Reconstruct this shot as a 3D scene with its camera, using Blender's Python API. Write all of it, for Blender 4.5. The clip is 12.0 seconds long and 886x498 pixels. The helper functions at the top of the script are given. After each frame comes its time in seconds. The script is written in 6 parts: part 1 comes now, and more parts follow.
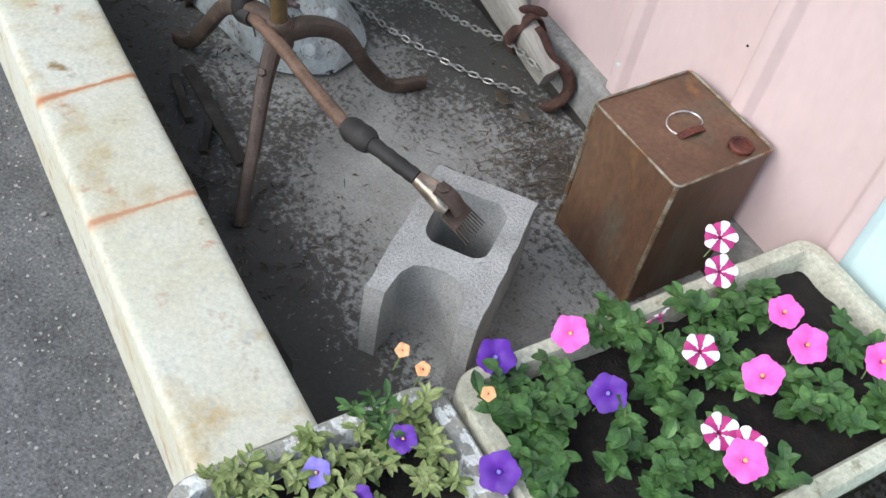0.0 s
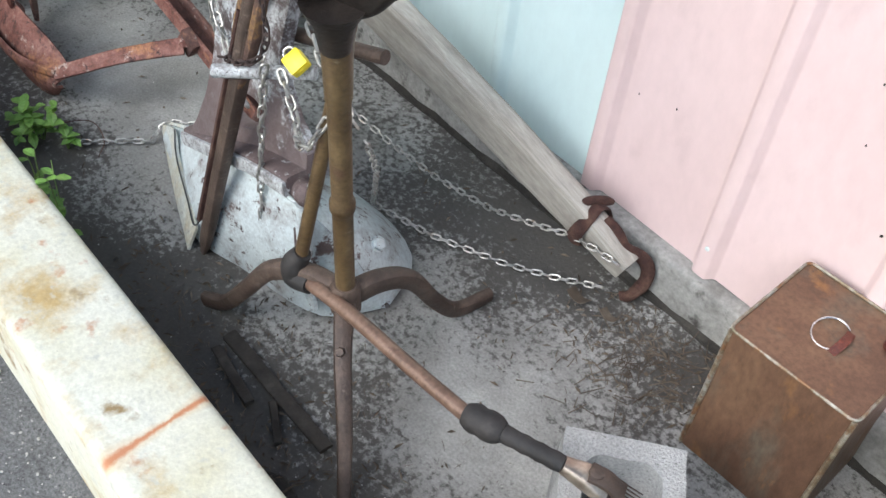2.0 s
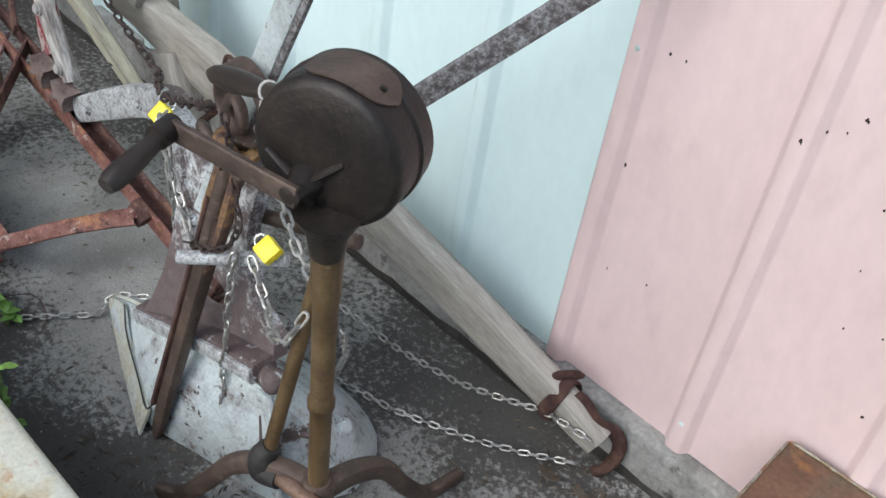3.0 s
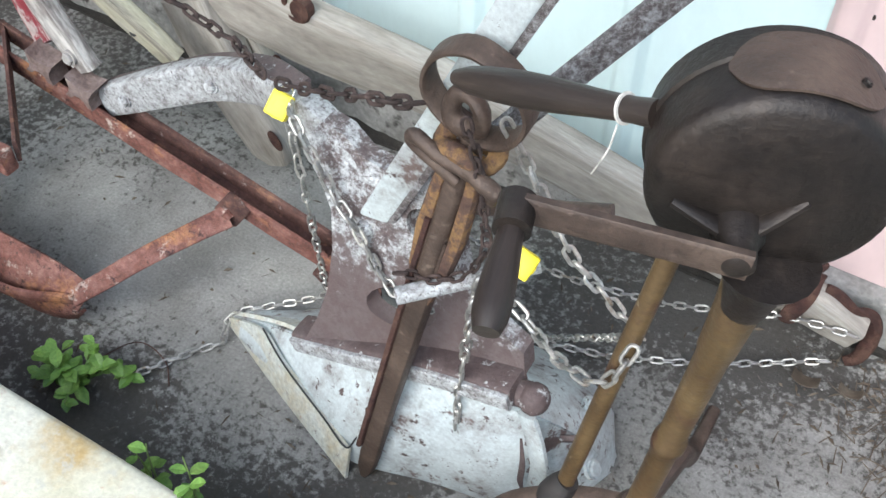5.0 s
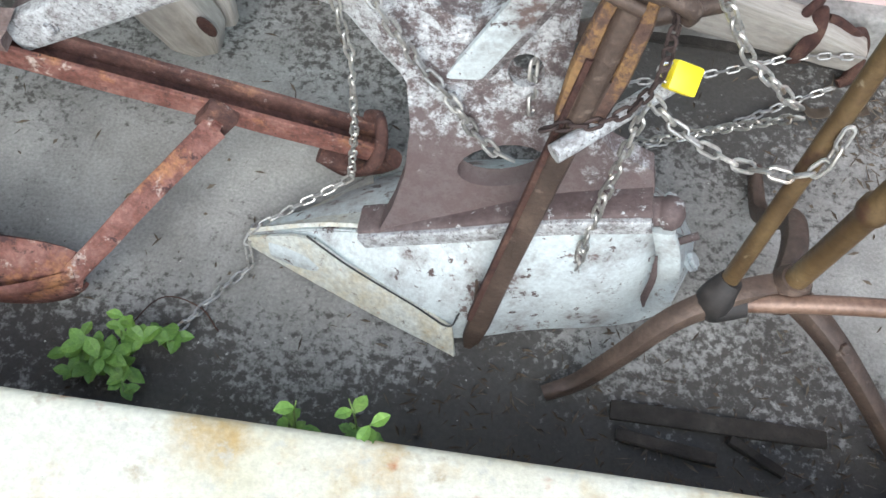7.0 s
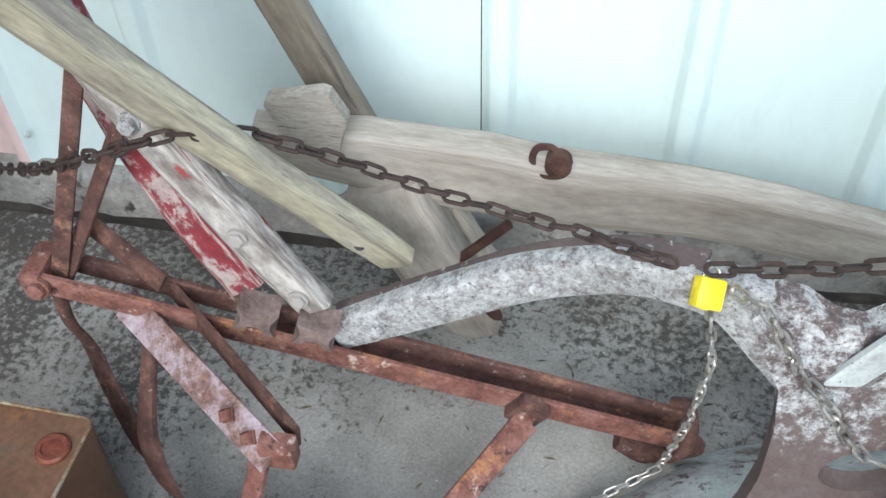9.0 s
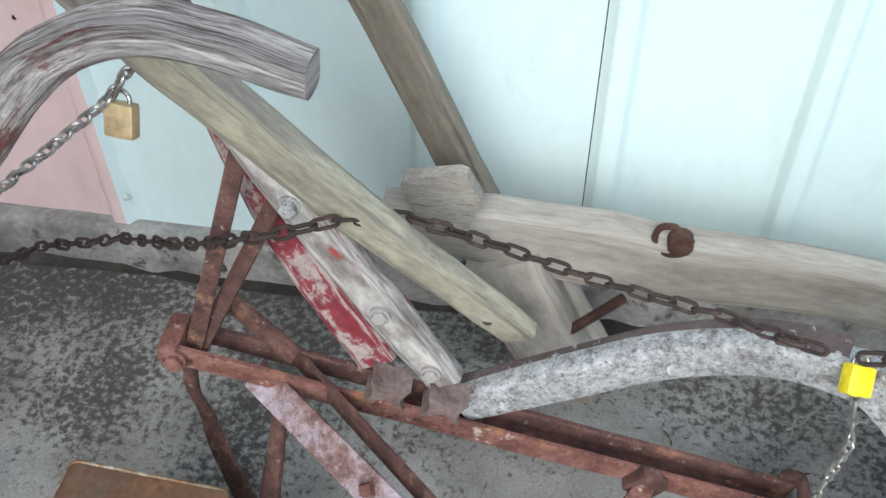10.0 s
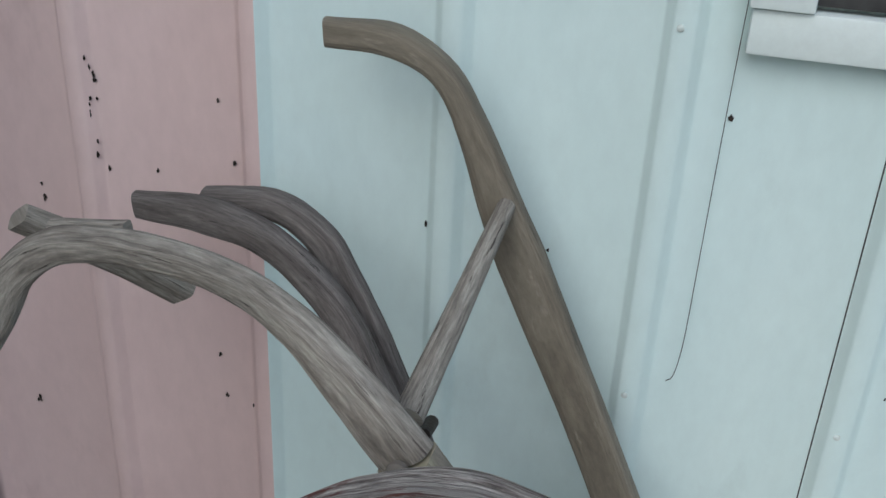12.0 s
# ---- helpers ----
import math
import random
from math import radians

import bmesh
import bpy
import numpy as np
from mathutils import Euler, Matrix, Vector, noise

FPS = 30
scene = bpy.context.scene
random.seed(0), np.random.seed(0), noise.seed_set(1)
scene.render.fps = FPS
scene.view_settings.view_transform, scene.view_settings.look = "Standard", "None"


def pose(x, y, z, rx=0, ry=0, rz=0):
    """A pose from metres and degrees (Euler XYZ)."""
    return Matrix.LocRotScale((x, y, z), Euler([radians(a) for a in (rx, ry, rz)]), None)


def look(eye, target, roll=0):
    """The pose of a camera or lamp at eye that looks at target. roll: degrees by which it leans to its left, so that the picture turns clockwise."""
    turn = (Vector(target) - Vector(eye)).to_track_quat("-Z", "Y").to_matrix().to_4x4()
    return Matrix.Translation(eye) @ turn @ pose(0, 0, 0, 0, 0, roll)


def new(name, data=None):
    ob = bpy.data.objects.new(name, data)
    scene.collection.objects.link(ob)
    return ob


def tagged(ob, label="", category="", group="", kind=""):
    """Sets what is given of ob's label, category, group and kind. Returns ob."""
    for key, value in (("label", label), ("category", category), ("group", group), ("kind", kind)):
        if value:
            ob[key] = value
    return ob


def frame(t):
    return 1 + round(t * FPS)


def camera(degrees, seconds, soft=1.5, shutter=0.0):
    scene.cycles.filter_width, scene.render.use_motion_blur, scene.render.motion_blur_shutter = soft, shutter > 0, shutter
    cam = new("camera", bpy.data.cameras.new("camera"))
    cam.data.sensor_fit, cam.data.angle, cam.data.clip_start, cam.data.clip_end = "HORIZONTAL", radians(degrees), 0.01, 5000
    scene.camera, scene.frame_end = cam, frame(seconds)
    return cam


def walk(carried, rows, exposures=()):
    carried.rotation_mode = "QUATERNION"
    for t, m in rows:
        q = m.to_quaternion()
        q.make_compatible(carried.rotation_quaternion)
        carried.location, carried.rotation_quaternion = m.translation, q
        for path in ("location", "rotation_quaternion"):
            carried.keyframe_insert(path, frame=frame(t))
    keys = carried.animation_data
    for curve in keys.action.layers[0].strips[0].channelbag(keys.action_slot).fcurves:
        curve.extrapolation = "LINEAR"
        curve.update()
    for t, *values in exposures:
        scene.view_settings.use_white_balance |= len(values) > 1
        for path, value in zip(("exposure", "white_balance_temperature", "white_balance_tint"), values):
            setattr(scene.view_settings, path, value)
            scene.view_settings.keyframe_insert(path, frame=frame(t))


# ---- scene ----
cam = camera(47.9, 12.0)
PATH = [
    (0, (1.521, -1.344, 1.509), (0.492, -0.525, 0.002), 12.5),
    (0.5, (1.248, -1.294, 1.489), (0.279, -0.489, -0.065), 12.7),
    (1, (1.093, -1.309, 1.506), (0.117, -0.515, -0.048), 9.7),
    (1.5, (1.005, -1.347, 1.534), (0.033, -0.473, 0.02), 7.3),
    (2, (0.938, -1.371, 1.565), (-0.041, -0.393, 0.121), 6.8),
    (2.5, (0.874, -1.403, 1.585), (-0.117, -0.276, 0.263), 7.7),
    (3, (0.784, -1.378, 1.6), (-0.217, -0.178, 0.352), 9.4),
    (3.5, (0.625, -1.326, 1.6), (-0.458, -0.226, 0.329), 8.4),
    (3.7, (0.562, -1.312, 1.595), (-0.511, -0.246, 0.286), 8.6),
    (5.3, (-0.003, -1.338, 1.473), (-0.556, -0.241, -0.105), -1.0),
    (5.5, (-0.077, -1.325, 1.441), (-0.561, -0.242, -0.169), -0.8),
    (6, (-0.209, -1.278, 1.413), (-0.547, -0.261, -0.275), 2.0),
    (6.5, (-0.302, -1.293, 1.425), (-0.491, -0.326, -0.315), 1.7),
    (6.7, (-0.356, -1.329, 1.43), (-0.469, -0.354, -0.313), 1.8),
    (8.3, (-0.628, -1.467, 1.523), (-0.637, -0.232, -0.05), 10.1),
    (8.5, (-0.684, -1.426, 1.508), (-0.754, -0.141, -0.024), 8.9),
    (9, (-0.804, -1.32, 1.488), (-1.058, -0.018, -0.008), -2.2),
    (9.5, (-0.877, -1.294, 1.49), (-1.197, 0.005, 0.003), -2.9),
    (10, (-1.014, -1.333, 1.561), (-1.247, 0.024, 0.109), -0.6),
    (10.5, (-1.142, -1.35, 1.626), (-1.426, 0.166, 0.353), 0.9),
    (11, (-1.188, -1.356, 1.671), (-1.562, 0.289, 0.597), 2.2),
    (11.5, (-1.204, -1.359, 1.685), (-1.638, 0.338, 0.72), 2.9),
    (12, (-1.222, -1.36, 1.694), (-1.686, 0.357, 0.781), 2.8),
]
EXPOSURES = [(t, e, 5900, 6) for t, e in ((0.0, 0.12), (1.0, 0.40), (1.5, 0.46), (2.5, 0.28), (3.5, -0.12), (5.5, 0.69), (6.5, 0.62), (8.5, 0.69), (9.0, 0.48), (9.5, 0.37), (10.0, 0.29), (10.5, 0.03), (11.0, -0.40), (12.0, -0.69))]
walk(cam, [(t, look(eye, target, roll)) for t, eye, target, roll in PATH], EXPOSURES)

# ---- light: an overcast sky with a broad, weak sun ----
SUN_HEIGHT, SUN_TURN = 40.0, 190.0
world = bpy.data.worlds.new("sky")
scene.world = world
world.use_nodes = True
wn = world.node_tree.nodes
sky = wn.new("ShaderNodeTexSky")
sky.sky_type, sky.sun_disc = "NISHITA", False
sky.sun_elevation, sky.sun_rotation = radians(SUN_HEIGHT), radians(SUN_TURN)
sky.dust_density, sky.air_density, sky.ozone_density = 3.0, 1.0, 1.0
world.node_tree.links.new(sky.outputs[0], wn["Background"].inputs[0])
wn["Background"].inputs[1].default_value = 0.15
sun = new("sun", bpy.data.lights.new("sun", "SUN"))
sun.data.energy, sun.data.angle, sun.data.color = 2.2, radians(50), (1.0, 0.97, 0.94)
sun.matrix_world = look((0.7, -4.0, 3.6), (0, 0, 0))

# ---- helpers for building ----
ORIGIN = {}


def thing(name, at, label, category, group="", kind=""):
    ob = new(name)
    ob.location, ob.empty_display_size = at, 0.05
    ORIGIN[ob.name] = Vector(at)
    return tagged(ob, label, category, group, kind)


def finish(bm, name, material, smooth):
    bmesh.ops.recalc_face_normals(bm, faces=bm.faces)
    me = bpy.data.meshes.new(name)
    bm.to_mesh(me)
    bm.free()
    me.materials.append(material)
    if smooth:
        me.shade_smooth()
        me.set_sharp_from_angle(angle=radians(38))
    return me


def part(name, bm, material, parent, label="", smooth=True):
    o = ORIGIN[parent.name]
    bmesh.ops.translate(bm, verts=bm.verts, vec=-o)
    ob = new(name, finish(bm, name, material, smooth))
    ob.parent = parent
    ORIGIN[ob.name] = o
    return tagged(ob, label)


def solo(name, bm, material, label="", category="", group="", kind="", smooth=True):
    ob = new(name, finish(bm, name, material, smooth))
    ORIGIN[ob.name] = Vector()
    return tagged(ob, label, category, group, kind)


def V(*a):
    return Vector(a if len(a) > 1 else a[0])


def curve(points, steps=6):
    """A smooth line through the points."""
    p = [V(q) for q in points]
    p = [2 * p[0] - p[1]] + p + [2 * p[-1] - p[-2]]
    out = []
    for k in range(1, len(p) - 2):
        for j in range(steps):
            u = j / steps
            a, b, c, d = p[k - 1], p[k], p[k + 1], p[k + 2]
            out.append(0.5 * (2 * b + (c - a) * u + (2 * a - 5 * b + 4 * c - d) * u * u + (3 * b - a - 3 * c + d) * u**3))
    return out + [p[-2]]


def spread(values, count):
    """Values spread evenly over so many places."""
    values = [v if isinstance(v, tuple) else (v, v) for v in values]
    x = np.linspace(0, len(values) - 1, count)
    k = np.arange(len(values))
    return list(zip(np.interp(x, k, [v[0] for v in values]), np.interp(x, k, [v[1] for v in values])))


def sweep(bm, points, sizes, side=(0, 1, 0), n=12, power=2.0, wobble=0.0, seed=0, ring=False):
    """A bar along the points; sizes are (across side, across the other way); power 2 is round, 6 nearly square."""
    pts = [V(p) for p in points]
    sizes = spread(sizes if isinstance(sizes, list) else [sizes], len(pts)) if len(pts) else []
    uv = bm.loops.layers.uv.verify()
    rings, far, total = [], [], 0.0
    for k, p in enumerate(pts):
        if ring:
            t = (pts[(k + 1) % len(pts)] - pts[k - 1]).normalized()
        else:
            t = (pts[min(k + 1, len(pts) - 1)] - pts[max(k - 1, 0)]).normalized()
        s = V(side) - t * V(side).dot(t)
        s.normalize()
        u = t.cross(s)
        w, h = sizes[k]
        row = []
        for j in range(n):
            a = 2 * math.pi * (j + 0.5) / n
            c, d = math.cos(a), math.sin(a)
            x, y = math.copysign(abs(c) ** (2 / power), c) * w / 2, math.copysign(abs(d) ** (2 / power), d) * h / 2
            q = p + s * x + u * y
            if wobble:
                q += wobble * noise.noise_vector(q * 18 + V(seed, 0, 0))
            row.append(bm.verts.new(q))
        if k:
            total += (p - pts[k - 1]).length
        far.append(total)
        rings.append(row)
    around = sum(max(s) for s in sizes) / len(sizes) * 3
    last = len(rings) if ring else len(rings) - 1
    for k in range(last):
        a, b = rings[k], rings[(k + 1) % len(rings)]
        for j in range(n):
            f = bm.faces.new((a[j], a[(j + 1) % n], b[(j + 1) % n], b[j]))
            far2 = far[k + 1] if k + 1 < len(far) else total + 0.01
            for loop, (x, y) in zip(f.loops, ((far[k], j), (far[k], j + 1), (far2, j + 1), (far2, j))):
                loop[uv].uv = (x + seed * 0.37, y / n * around)
    if not ring:
        for row in (rings[0], rings[-1]):
            f = bm.faces.new(row)
            for loop, v in zip(f.loops, row):
                loop[uv].uv = (v.co.x * 0.3 + seed, v.co.z * 0.3)
    return bm


def bar(a, b, w, h, side=(0, 1, 0), n=16, power=9.0, steps=2, **k):
    a, b = V(a), V(b)
    return sweep(bmesh.new(), [a.lerp(b, i / (steps - 1)) for i in range(steps)], (w, h), side, n, power, **k)


def rod(a, b, r, r2=None, n=12, steps=2, bm=None, **k):
    a, b = V(a), V(b)
    s = (0, 0, 1) if abs((b - a).normalized().z) < 0.9 else (1, 0, 0)
    return sweep(bm or bmesh.new(), [a.lerp(b, i / (steps - 1)) for i in range(steps)], [2 * r, 2 * (r2 or r)], s, n, **k)


def block(low, high, bevel=0.004, bm=None):
    bm = bm or bmesh.new()
    low, high = V(low), V(high)
    made = bmesh.ops.create_cube(bm, size=1, matrix=Matrix.Translation((low + high) / 2) @ Matrix.Diagonal((*(high - low), 1)))
    if bevel:
        edges = list({e for v in made["verts"] for e in v.link_edges})
        bmesh.ops.bevel(bm, geom=edges, offset=bevel, segments=2, affect="EDGES", profile=0.6)
    return bm


def lathe(at, axis, rings, n=32, bm=None):
    """Rings of (how far along the axis, radius)."""
    bm = bm or bmesh.new()
    m = V(axis).to_track_quat("Z", "Y").to_matrix()
    rows = []
    for d, r in rings:
        rows.append([bm.verts.new(V(at) + m @ V(r * math.cos(2 * math.pi * j / n), r * math.sin(2 * math.pi * j / n), d)) for j in range(n)])
    for a, b in zip(rows, rows[1:]):
        for j in range(n):
            bm.faces.new((a[j], a[(j + 1) % n], b[(j + 1) % n], b[j]))
    bm.faces.new(rows[0])
    bm.faces.new(rows[-1])
    return bm


def bolt(at, axis, r=0.011, h=0.008, square=False, bm=None):
    n = 4 if square else 6
    bm = lathe(at, axis, [(-0.004, r * 1.25), (0.003, r * 1.25)], 4 if square else 14, bm)
    return lathe(at, axis, [(0.003, r), (h, r), (h + 0.002, r * 0.8)], n, bm)


def sheet(grid, thick, bm=None):
    """A curved plate from rows of points, with thickness."""
    bm = bm or bmesh.new()
    uv = bm.loops.layers.uv.verify()
    rows = [[V(p) for p in row] for row in grid]
    a, b = len(rows), len(rows[0])
    top, low = [], []
    for i in range(a):
        t, l = [], []
        for j in range(b):
            du = rows[min(i + 1, a - 1)][j] - rows[max(i - 1, 0)][j]
            dv = rows[i][min(j + 1, b - 1)] - rows[i][max(j - 1, 0)]
            nrm = du.cross(dv)
            nrm = nrm.normalized() if nrm.length > 1e-9 else V(0, 0, 1)
            t.append(bm.verts.new(rows[i][j] + nrm * thick / 2))
            l.append(bm.verts.new(rows[i][j] - nrm * thick / 2))
        top.append(t), low.append(l)
    for i in range(a - 1):
        for j in range(b - 1):
            bm.faces.new((top[i][j], top[i + 1][j], top[i + 1][j + 1], top[i][j + 1]))
            bm.faces.new((low[i][j], low[i][j + 1], low[i + 1][j + 1], low[i + 1][j]))
    rim = [(i, 0) for i in range(a)] + [(a - 1, j) for j in range(1, b)] + [(i, b - 1) for i in range(a - 2, -1, -1)] + [(0, j) for j in range(b - 2, 0, -1)]
    for (i, j), (k, l) in zip(rim, rim[1:] + rim[:1]):
        bm.faces.new((top[i][j], top[k][l], low[k][l], low[i][j]))
    return bm


def plate(outer, holes, place, thick):
    """A flat plate with holes: loops of (u, v); place(u, v, w) gives the point."""
    bm = bmesh.new()
    edges = []
    for loop in [outer] + holes:
        vs = [bm.verts.new((u, v, 0)) for u, v in loop]
        edges += [bm.edges.new((p, q)) for p, q in zip(vs, vs[1:] + vs[:1])]
    bmesh.ops.triangle_fill(bm, edges=edges, use_beauty=True)
    made = bmesh.ops.extrude_face_region(bm, geom=list(bm.faces))
    for v in made["geom"]:
        if isinstance(v, bmesh.types.BMVert):
            v.co.z = thick
    for v in bm.verts:
        v.co = V(place(*v.co))
    return bm


def ellipse(u, v, ru, rv, n=18, turn=0.0):
    c, s = math.cos(turn), math.sin(turn)
    return [(u + ru * math.cos(a) * c - rv * math.sin(a) * s, v + ru * math.cos(a) * s + rv * math.sin(a) * c) for a in (2 * math.pi * k / n for k in range(n))]


# ---- materials ----
def surface(name, cols, scale=6.0, rough=0.8, metal=0.0, bump=0.25, fine=60.0, spots=(), uv=False, stretch=(1, 1, 1), grain=0.25, detail=8.0, relief=0.004, vary=0.0, rag=0.6):
    """cols: (place on the ramp, colour). spots: (colour, scale, from, to) laid over it by noise."""
    m = bpy.data.materials.new(name)
    m.use_nodes = True
    t = m.node_tree
    N, L = t.nodes, t.links
    shader = N["Principled BSDF"]
    if uv:
        src = N.new("ShaderNodeTexCoord").outputs["UV"]
    else:
        src = N.new("ShaderNodeNewGeometry").outputs["Position"]
    mp = N.new("ShaderNodeMapping")
    mp.inputs["Scale"].default_value = stretch
    L.new(src, mp.inputs["Vector"])

    def tex(sc, det=detail, ro=rag, off=0.0):
        node = N.new("ShaderNodeTexNoise")
        node.inputs["Scale"].default_value, node.inputs["Detail"].default_value, node.inputs["Roughness"].default_value = sc, det, ro
        if off:
            mo = N.new("ShaderNodeMapping")
            mo.inputs["Location"].default_value = (off, off * 0.7, -off)
            L.new(mp.outputs[0], mo.inputs["Vector"])
            L.new(mo.outputs[0], node.inputs["Vector"])
        else:
            L.new(mp.outputs[0], node.inputs["Vector"])
        return node.outputs["Fac"]

    coarse, small = tex(scale), tex(fine, 5, 0.65)
    ramp = N.new("ShaderNodeValToRGB")
    e = ramp.color_ramp.elements
    while len(e) < len(cols):
        e.new(0.5)
    for el, (p, c) in zip(e, cols):
        el.position, el.color = p, (*c, 1)
    L.new(coarse, ramp.inputs[0])
    col = ramp.outputs[0]
    for k, (c, sc, lo, hi) in enumerate(spots):
        f = tex(sc, 6, max(rag, 0.6), 3.1 + 5.7 * k)
        mr = N.new("ShaderNodeMapRange")
        mr.inputs["From Min"].default_value, mr.inputs["From Max"].default_value = lo, hi
        L.new(f, mr.inputs["Value"])
        mx = N.new("ShaderNodeMix")
        mx.data_type = "RGBA"
        L.new(mr.outputs[0], mx.inputs["Factor"])
        L.new(col, mx.inputs["A"])
        mx.inputs["B"].default_value = (*c, 1)
        col = mx.outputs["Result"]
    gr = N.new("ShaderNodeMapRange")
    gr.inputs["From Min"].default_value, gr.inputs["From Max"].default_value = 0.3, 0.7
    gr.inputs["To Min"].default_value, gr.inputs["To Max"].default_value = 1 - grain, 1 + grain
    L.new(small, gr.inputs["Value"])
    mul = N.new("ShaderNodeMix")
    mul.data_type, mul.blend_type = "RGBA", "MULTIPLY"
    mul.inputs["Factor"].default_value = 1.0
    L.new(col, mul.inputs["A"])
    L.new(gr.outputs[0], mul.inputs["B"])
    col = mul.outputs["Result"]
    if vary:
        info = N.new("ShaderNodeObjectInfo")
        vr = N.new("ShaderNodeMapRange")
        vr.inputs["To Min"].default_value, vr.inputs["To Max"].default_value = 1 - vary, 1 + vary
        L.new(info.outputs["Random"], vr.inputs["Value"])
        m2 = N.new("ShaderNodeMix")
        m2.data_type, m2.blend_type = "RGBA", "MULTIPLY"
        m2.inputs["Factor"].default_value = 1.0
        L.new(col, m2.inputs["A"])
        L.new(vr.outputs[0], m2.inputs["B"])
        col = m2.outputs["Result"]
    L.new(col, shader.inputs["Base Color"])
    rr = N.new("ShaderNodeMapRange")
    rr.inputs["To Min"].default_value, rr.inputs["To Max"].default_value = max(rough - 0.2, 0.05), min(rough + 0.2, 1)
    L.new(small, rr.inputs["Value"])
    L.new(rr.outputs[0], shader.inputs["Roughness"])
    shader.inputs["Metallic"].default_value = metal
    if bump:
        add = N.new("ShaderNodeMath")
        add.operation = "MULTIPLY_ADD"
        L.new(coarse, add.inputs[0])
        add.inputs[1].default_value = 1.2
        L.new(small, add.inputs[2])
        b = N.new("ShaderNodeBump")
        b.inputs["Strength"].default_value, b.inputs["Distance"].default_value = bump, relief
        L.new(add.outputs[0], b.inputs["Height"])
        L.new(b.outputs[0], shader.inputs["Normal"])
    return m


M_FLOOR = surface("stained_concrete", [(0.3, (0.17, 0.165, 0.15)), (0.5, (0.25, 0.245, 0.23)), (0.68, (0.35, 0.345, 0.325))], 5.0, 0.9, bump=0.5, fine=170, spots=[((0.42, 0.41, 0.39), 190, 0.68, 0.72)], grain=0.25)


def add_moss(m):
    """Dark moss flecks, thick along the kerb, thin on the swept part. The floor also darkens towards the wall foot and
    the west end.
    """
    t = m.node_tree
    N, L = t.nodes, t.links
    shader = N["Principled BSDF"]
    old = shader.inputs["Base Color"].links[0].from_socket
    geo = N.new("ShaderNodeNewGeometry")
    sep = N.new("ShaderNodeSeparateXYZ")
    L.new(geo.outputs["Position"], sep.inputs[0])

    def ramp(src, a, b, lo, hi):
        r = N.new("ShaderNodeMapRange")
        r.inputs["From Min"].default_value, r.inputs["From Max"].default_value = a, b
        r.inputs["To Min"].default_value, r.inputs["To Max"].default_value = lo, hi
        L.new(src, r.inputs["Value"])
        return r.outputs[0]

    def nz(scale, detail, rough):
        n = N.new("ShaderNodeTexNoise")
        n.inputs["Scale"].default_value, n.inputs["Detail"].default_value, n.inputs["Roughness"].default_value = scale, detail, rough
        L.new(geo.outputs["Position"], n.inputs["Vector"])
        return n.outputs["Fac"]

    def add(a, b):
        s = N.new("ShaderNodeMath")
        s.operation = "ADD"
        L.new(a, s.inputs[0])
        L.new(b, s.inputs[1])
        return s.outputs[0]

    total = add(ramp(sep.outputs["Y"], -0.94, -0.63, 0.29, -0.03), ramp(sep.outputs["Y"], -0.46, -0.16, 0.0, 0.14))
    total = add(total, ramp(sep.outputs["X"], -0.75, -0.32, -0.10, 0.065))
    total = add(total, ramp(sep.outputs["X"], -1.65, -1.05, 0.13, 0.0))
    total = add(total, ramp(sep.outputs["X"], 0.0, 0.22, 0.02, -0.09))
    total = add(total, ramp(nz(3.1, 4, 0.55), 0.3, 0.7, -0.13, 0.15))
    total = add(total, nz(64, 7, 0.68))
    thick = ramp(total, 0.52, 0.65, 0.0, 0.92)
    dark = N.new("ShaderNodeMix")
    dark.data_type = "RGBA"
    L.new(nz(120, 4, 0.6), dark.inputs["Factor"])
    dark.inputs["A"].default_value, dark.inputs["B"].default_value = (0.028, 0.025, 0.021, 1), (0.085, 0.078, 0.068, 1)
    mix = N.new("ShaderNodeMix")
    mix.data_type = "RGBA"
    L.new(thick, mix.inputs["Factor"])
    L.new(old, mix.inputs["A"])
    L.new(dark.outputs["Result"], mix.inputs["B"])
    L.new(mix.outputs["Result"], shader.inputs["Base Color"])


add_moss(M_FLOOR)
M_DIRT = surface("damp_dirt", [(0.35, (0.026, 0.023, 0.019)), (0.55, (0.045, 0.04, 0.033)), (0.75, (0.09, 0.082, 0.07))], 9, 0.95, bump=0.9, fine=120, relief=0.01)
M_ASPHALT = surface("asphalt", [(0.3, (0.10, 0.10, 0.10)), (0.6, (0.17, 0.17, 0.17)), (0.8, (0.24, 0.238, 0.235))], 6, 0.9, bump=1.0, fine=150, spots=[((0.40, 0.39, 0.375), 95, 0.63, 0.68), ((0.05, 0.05, 0.05), 70, 0.62, 0.7)], grain=0.5)
M_PEBBLE = surface("pale_pebble", [(0.3, (0.25, 0.24, 0.22)), (0.7, (0.55, 0.54, 0.5))], 40, 0.9)
M_NIB = surface("mortar_upstand", [(0.3, (0.12, 0.115, 0.10)), (0.5, (0.26, 0.255, 0.24)), (0.7, (0.42, 0.41, 0.38))], 7, 0.9, bump=0.6, fine=90, spots=[((0.05, 0.045, 0.04), 18, 0.58, 0.68)])
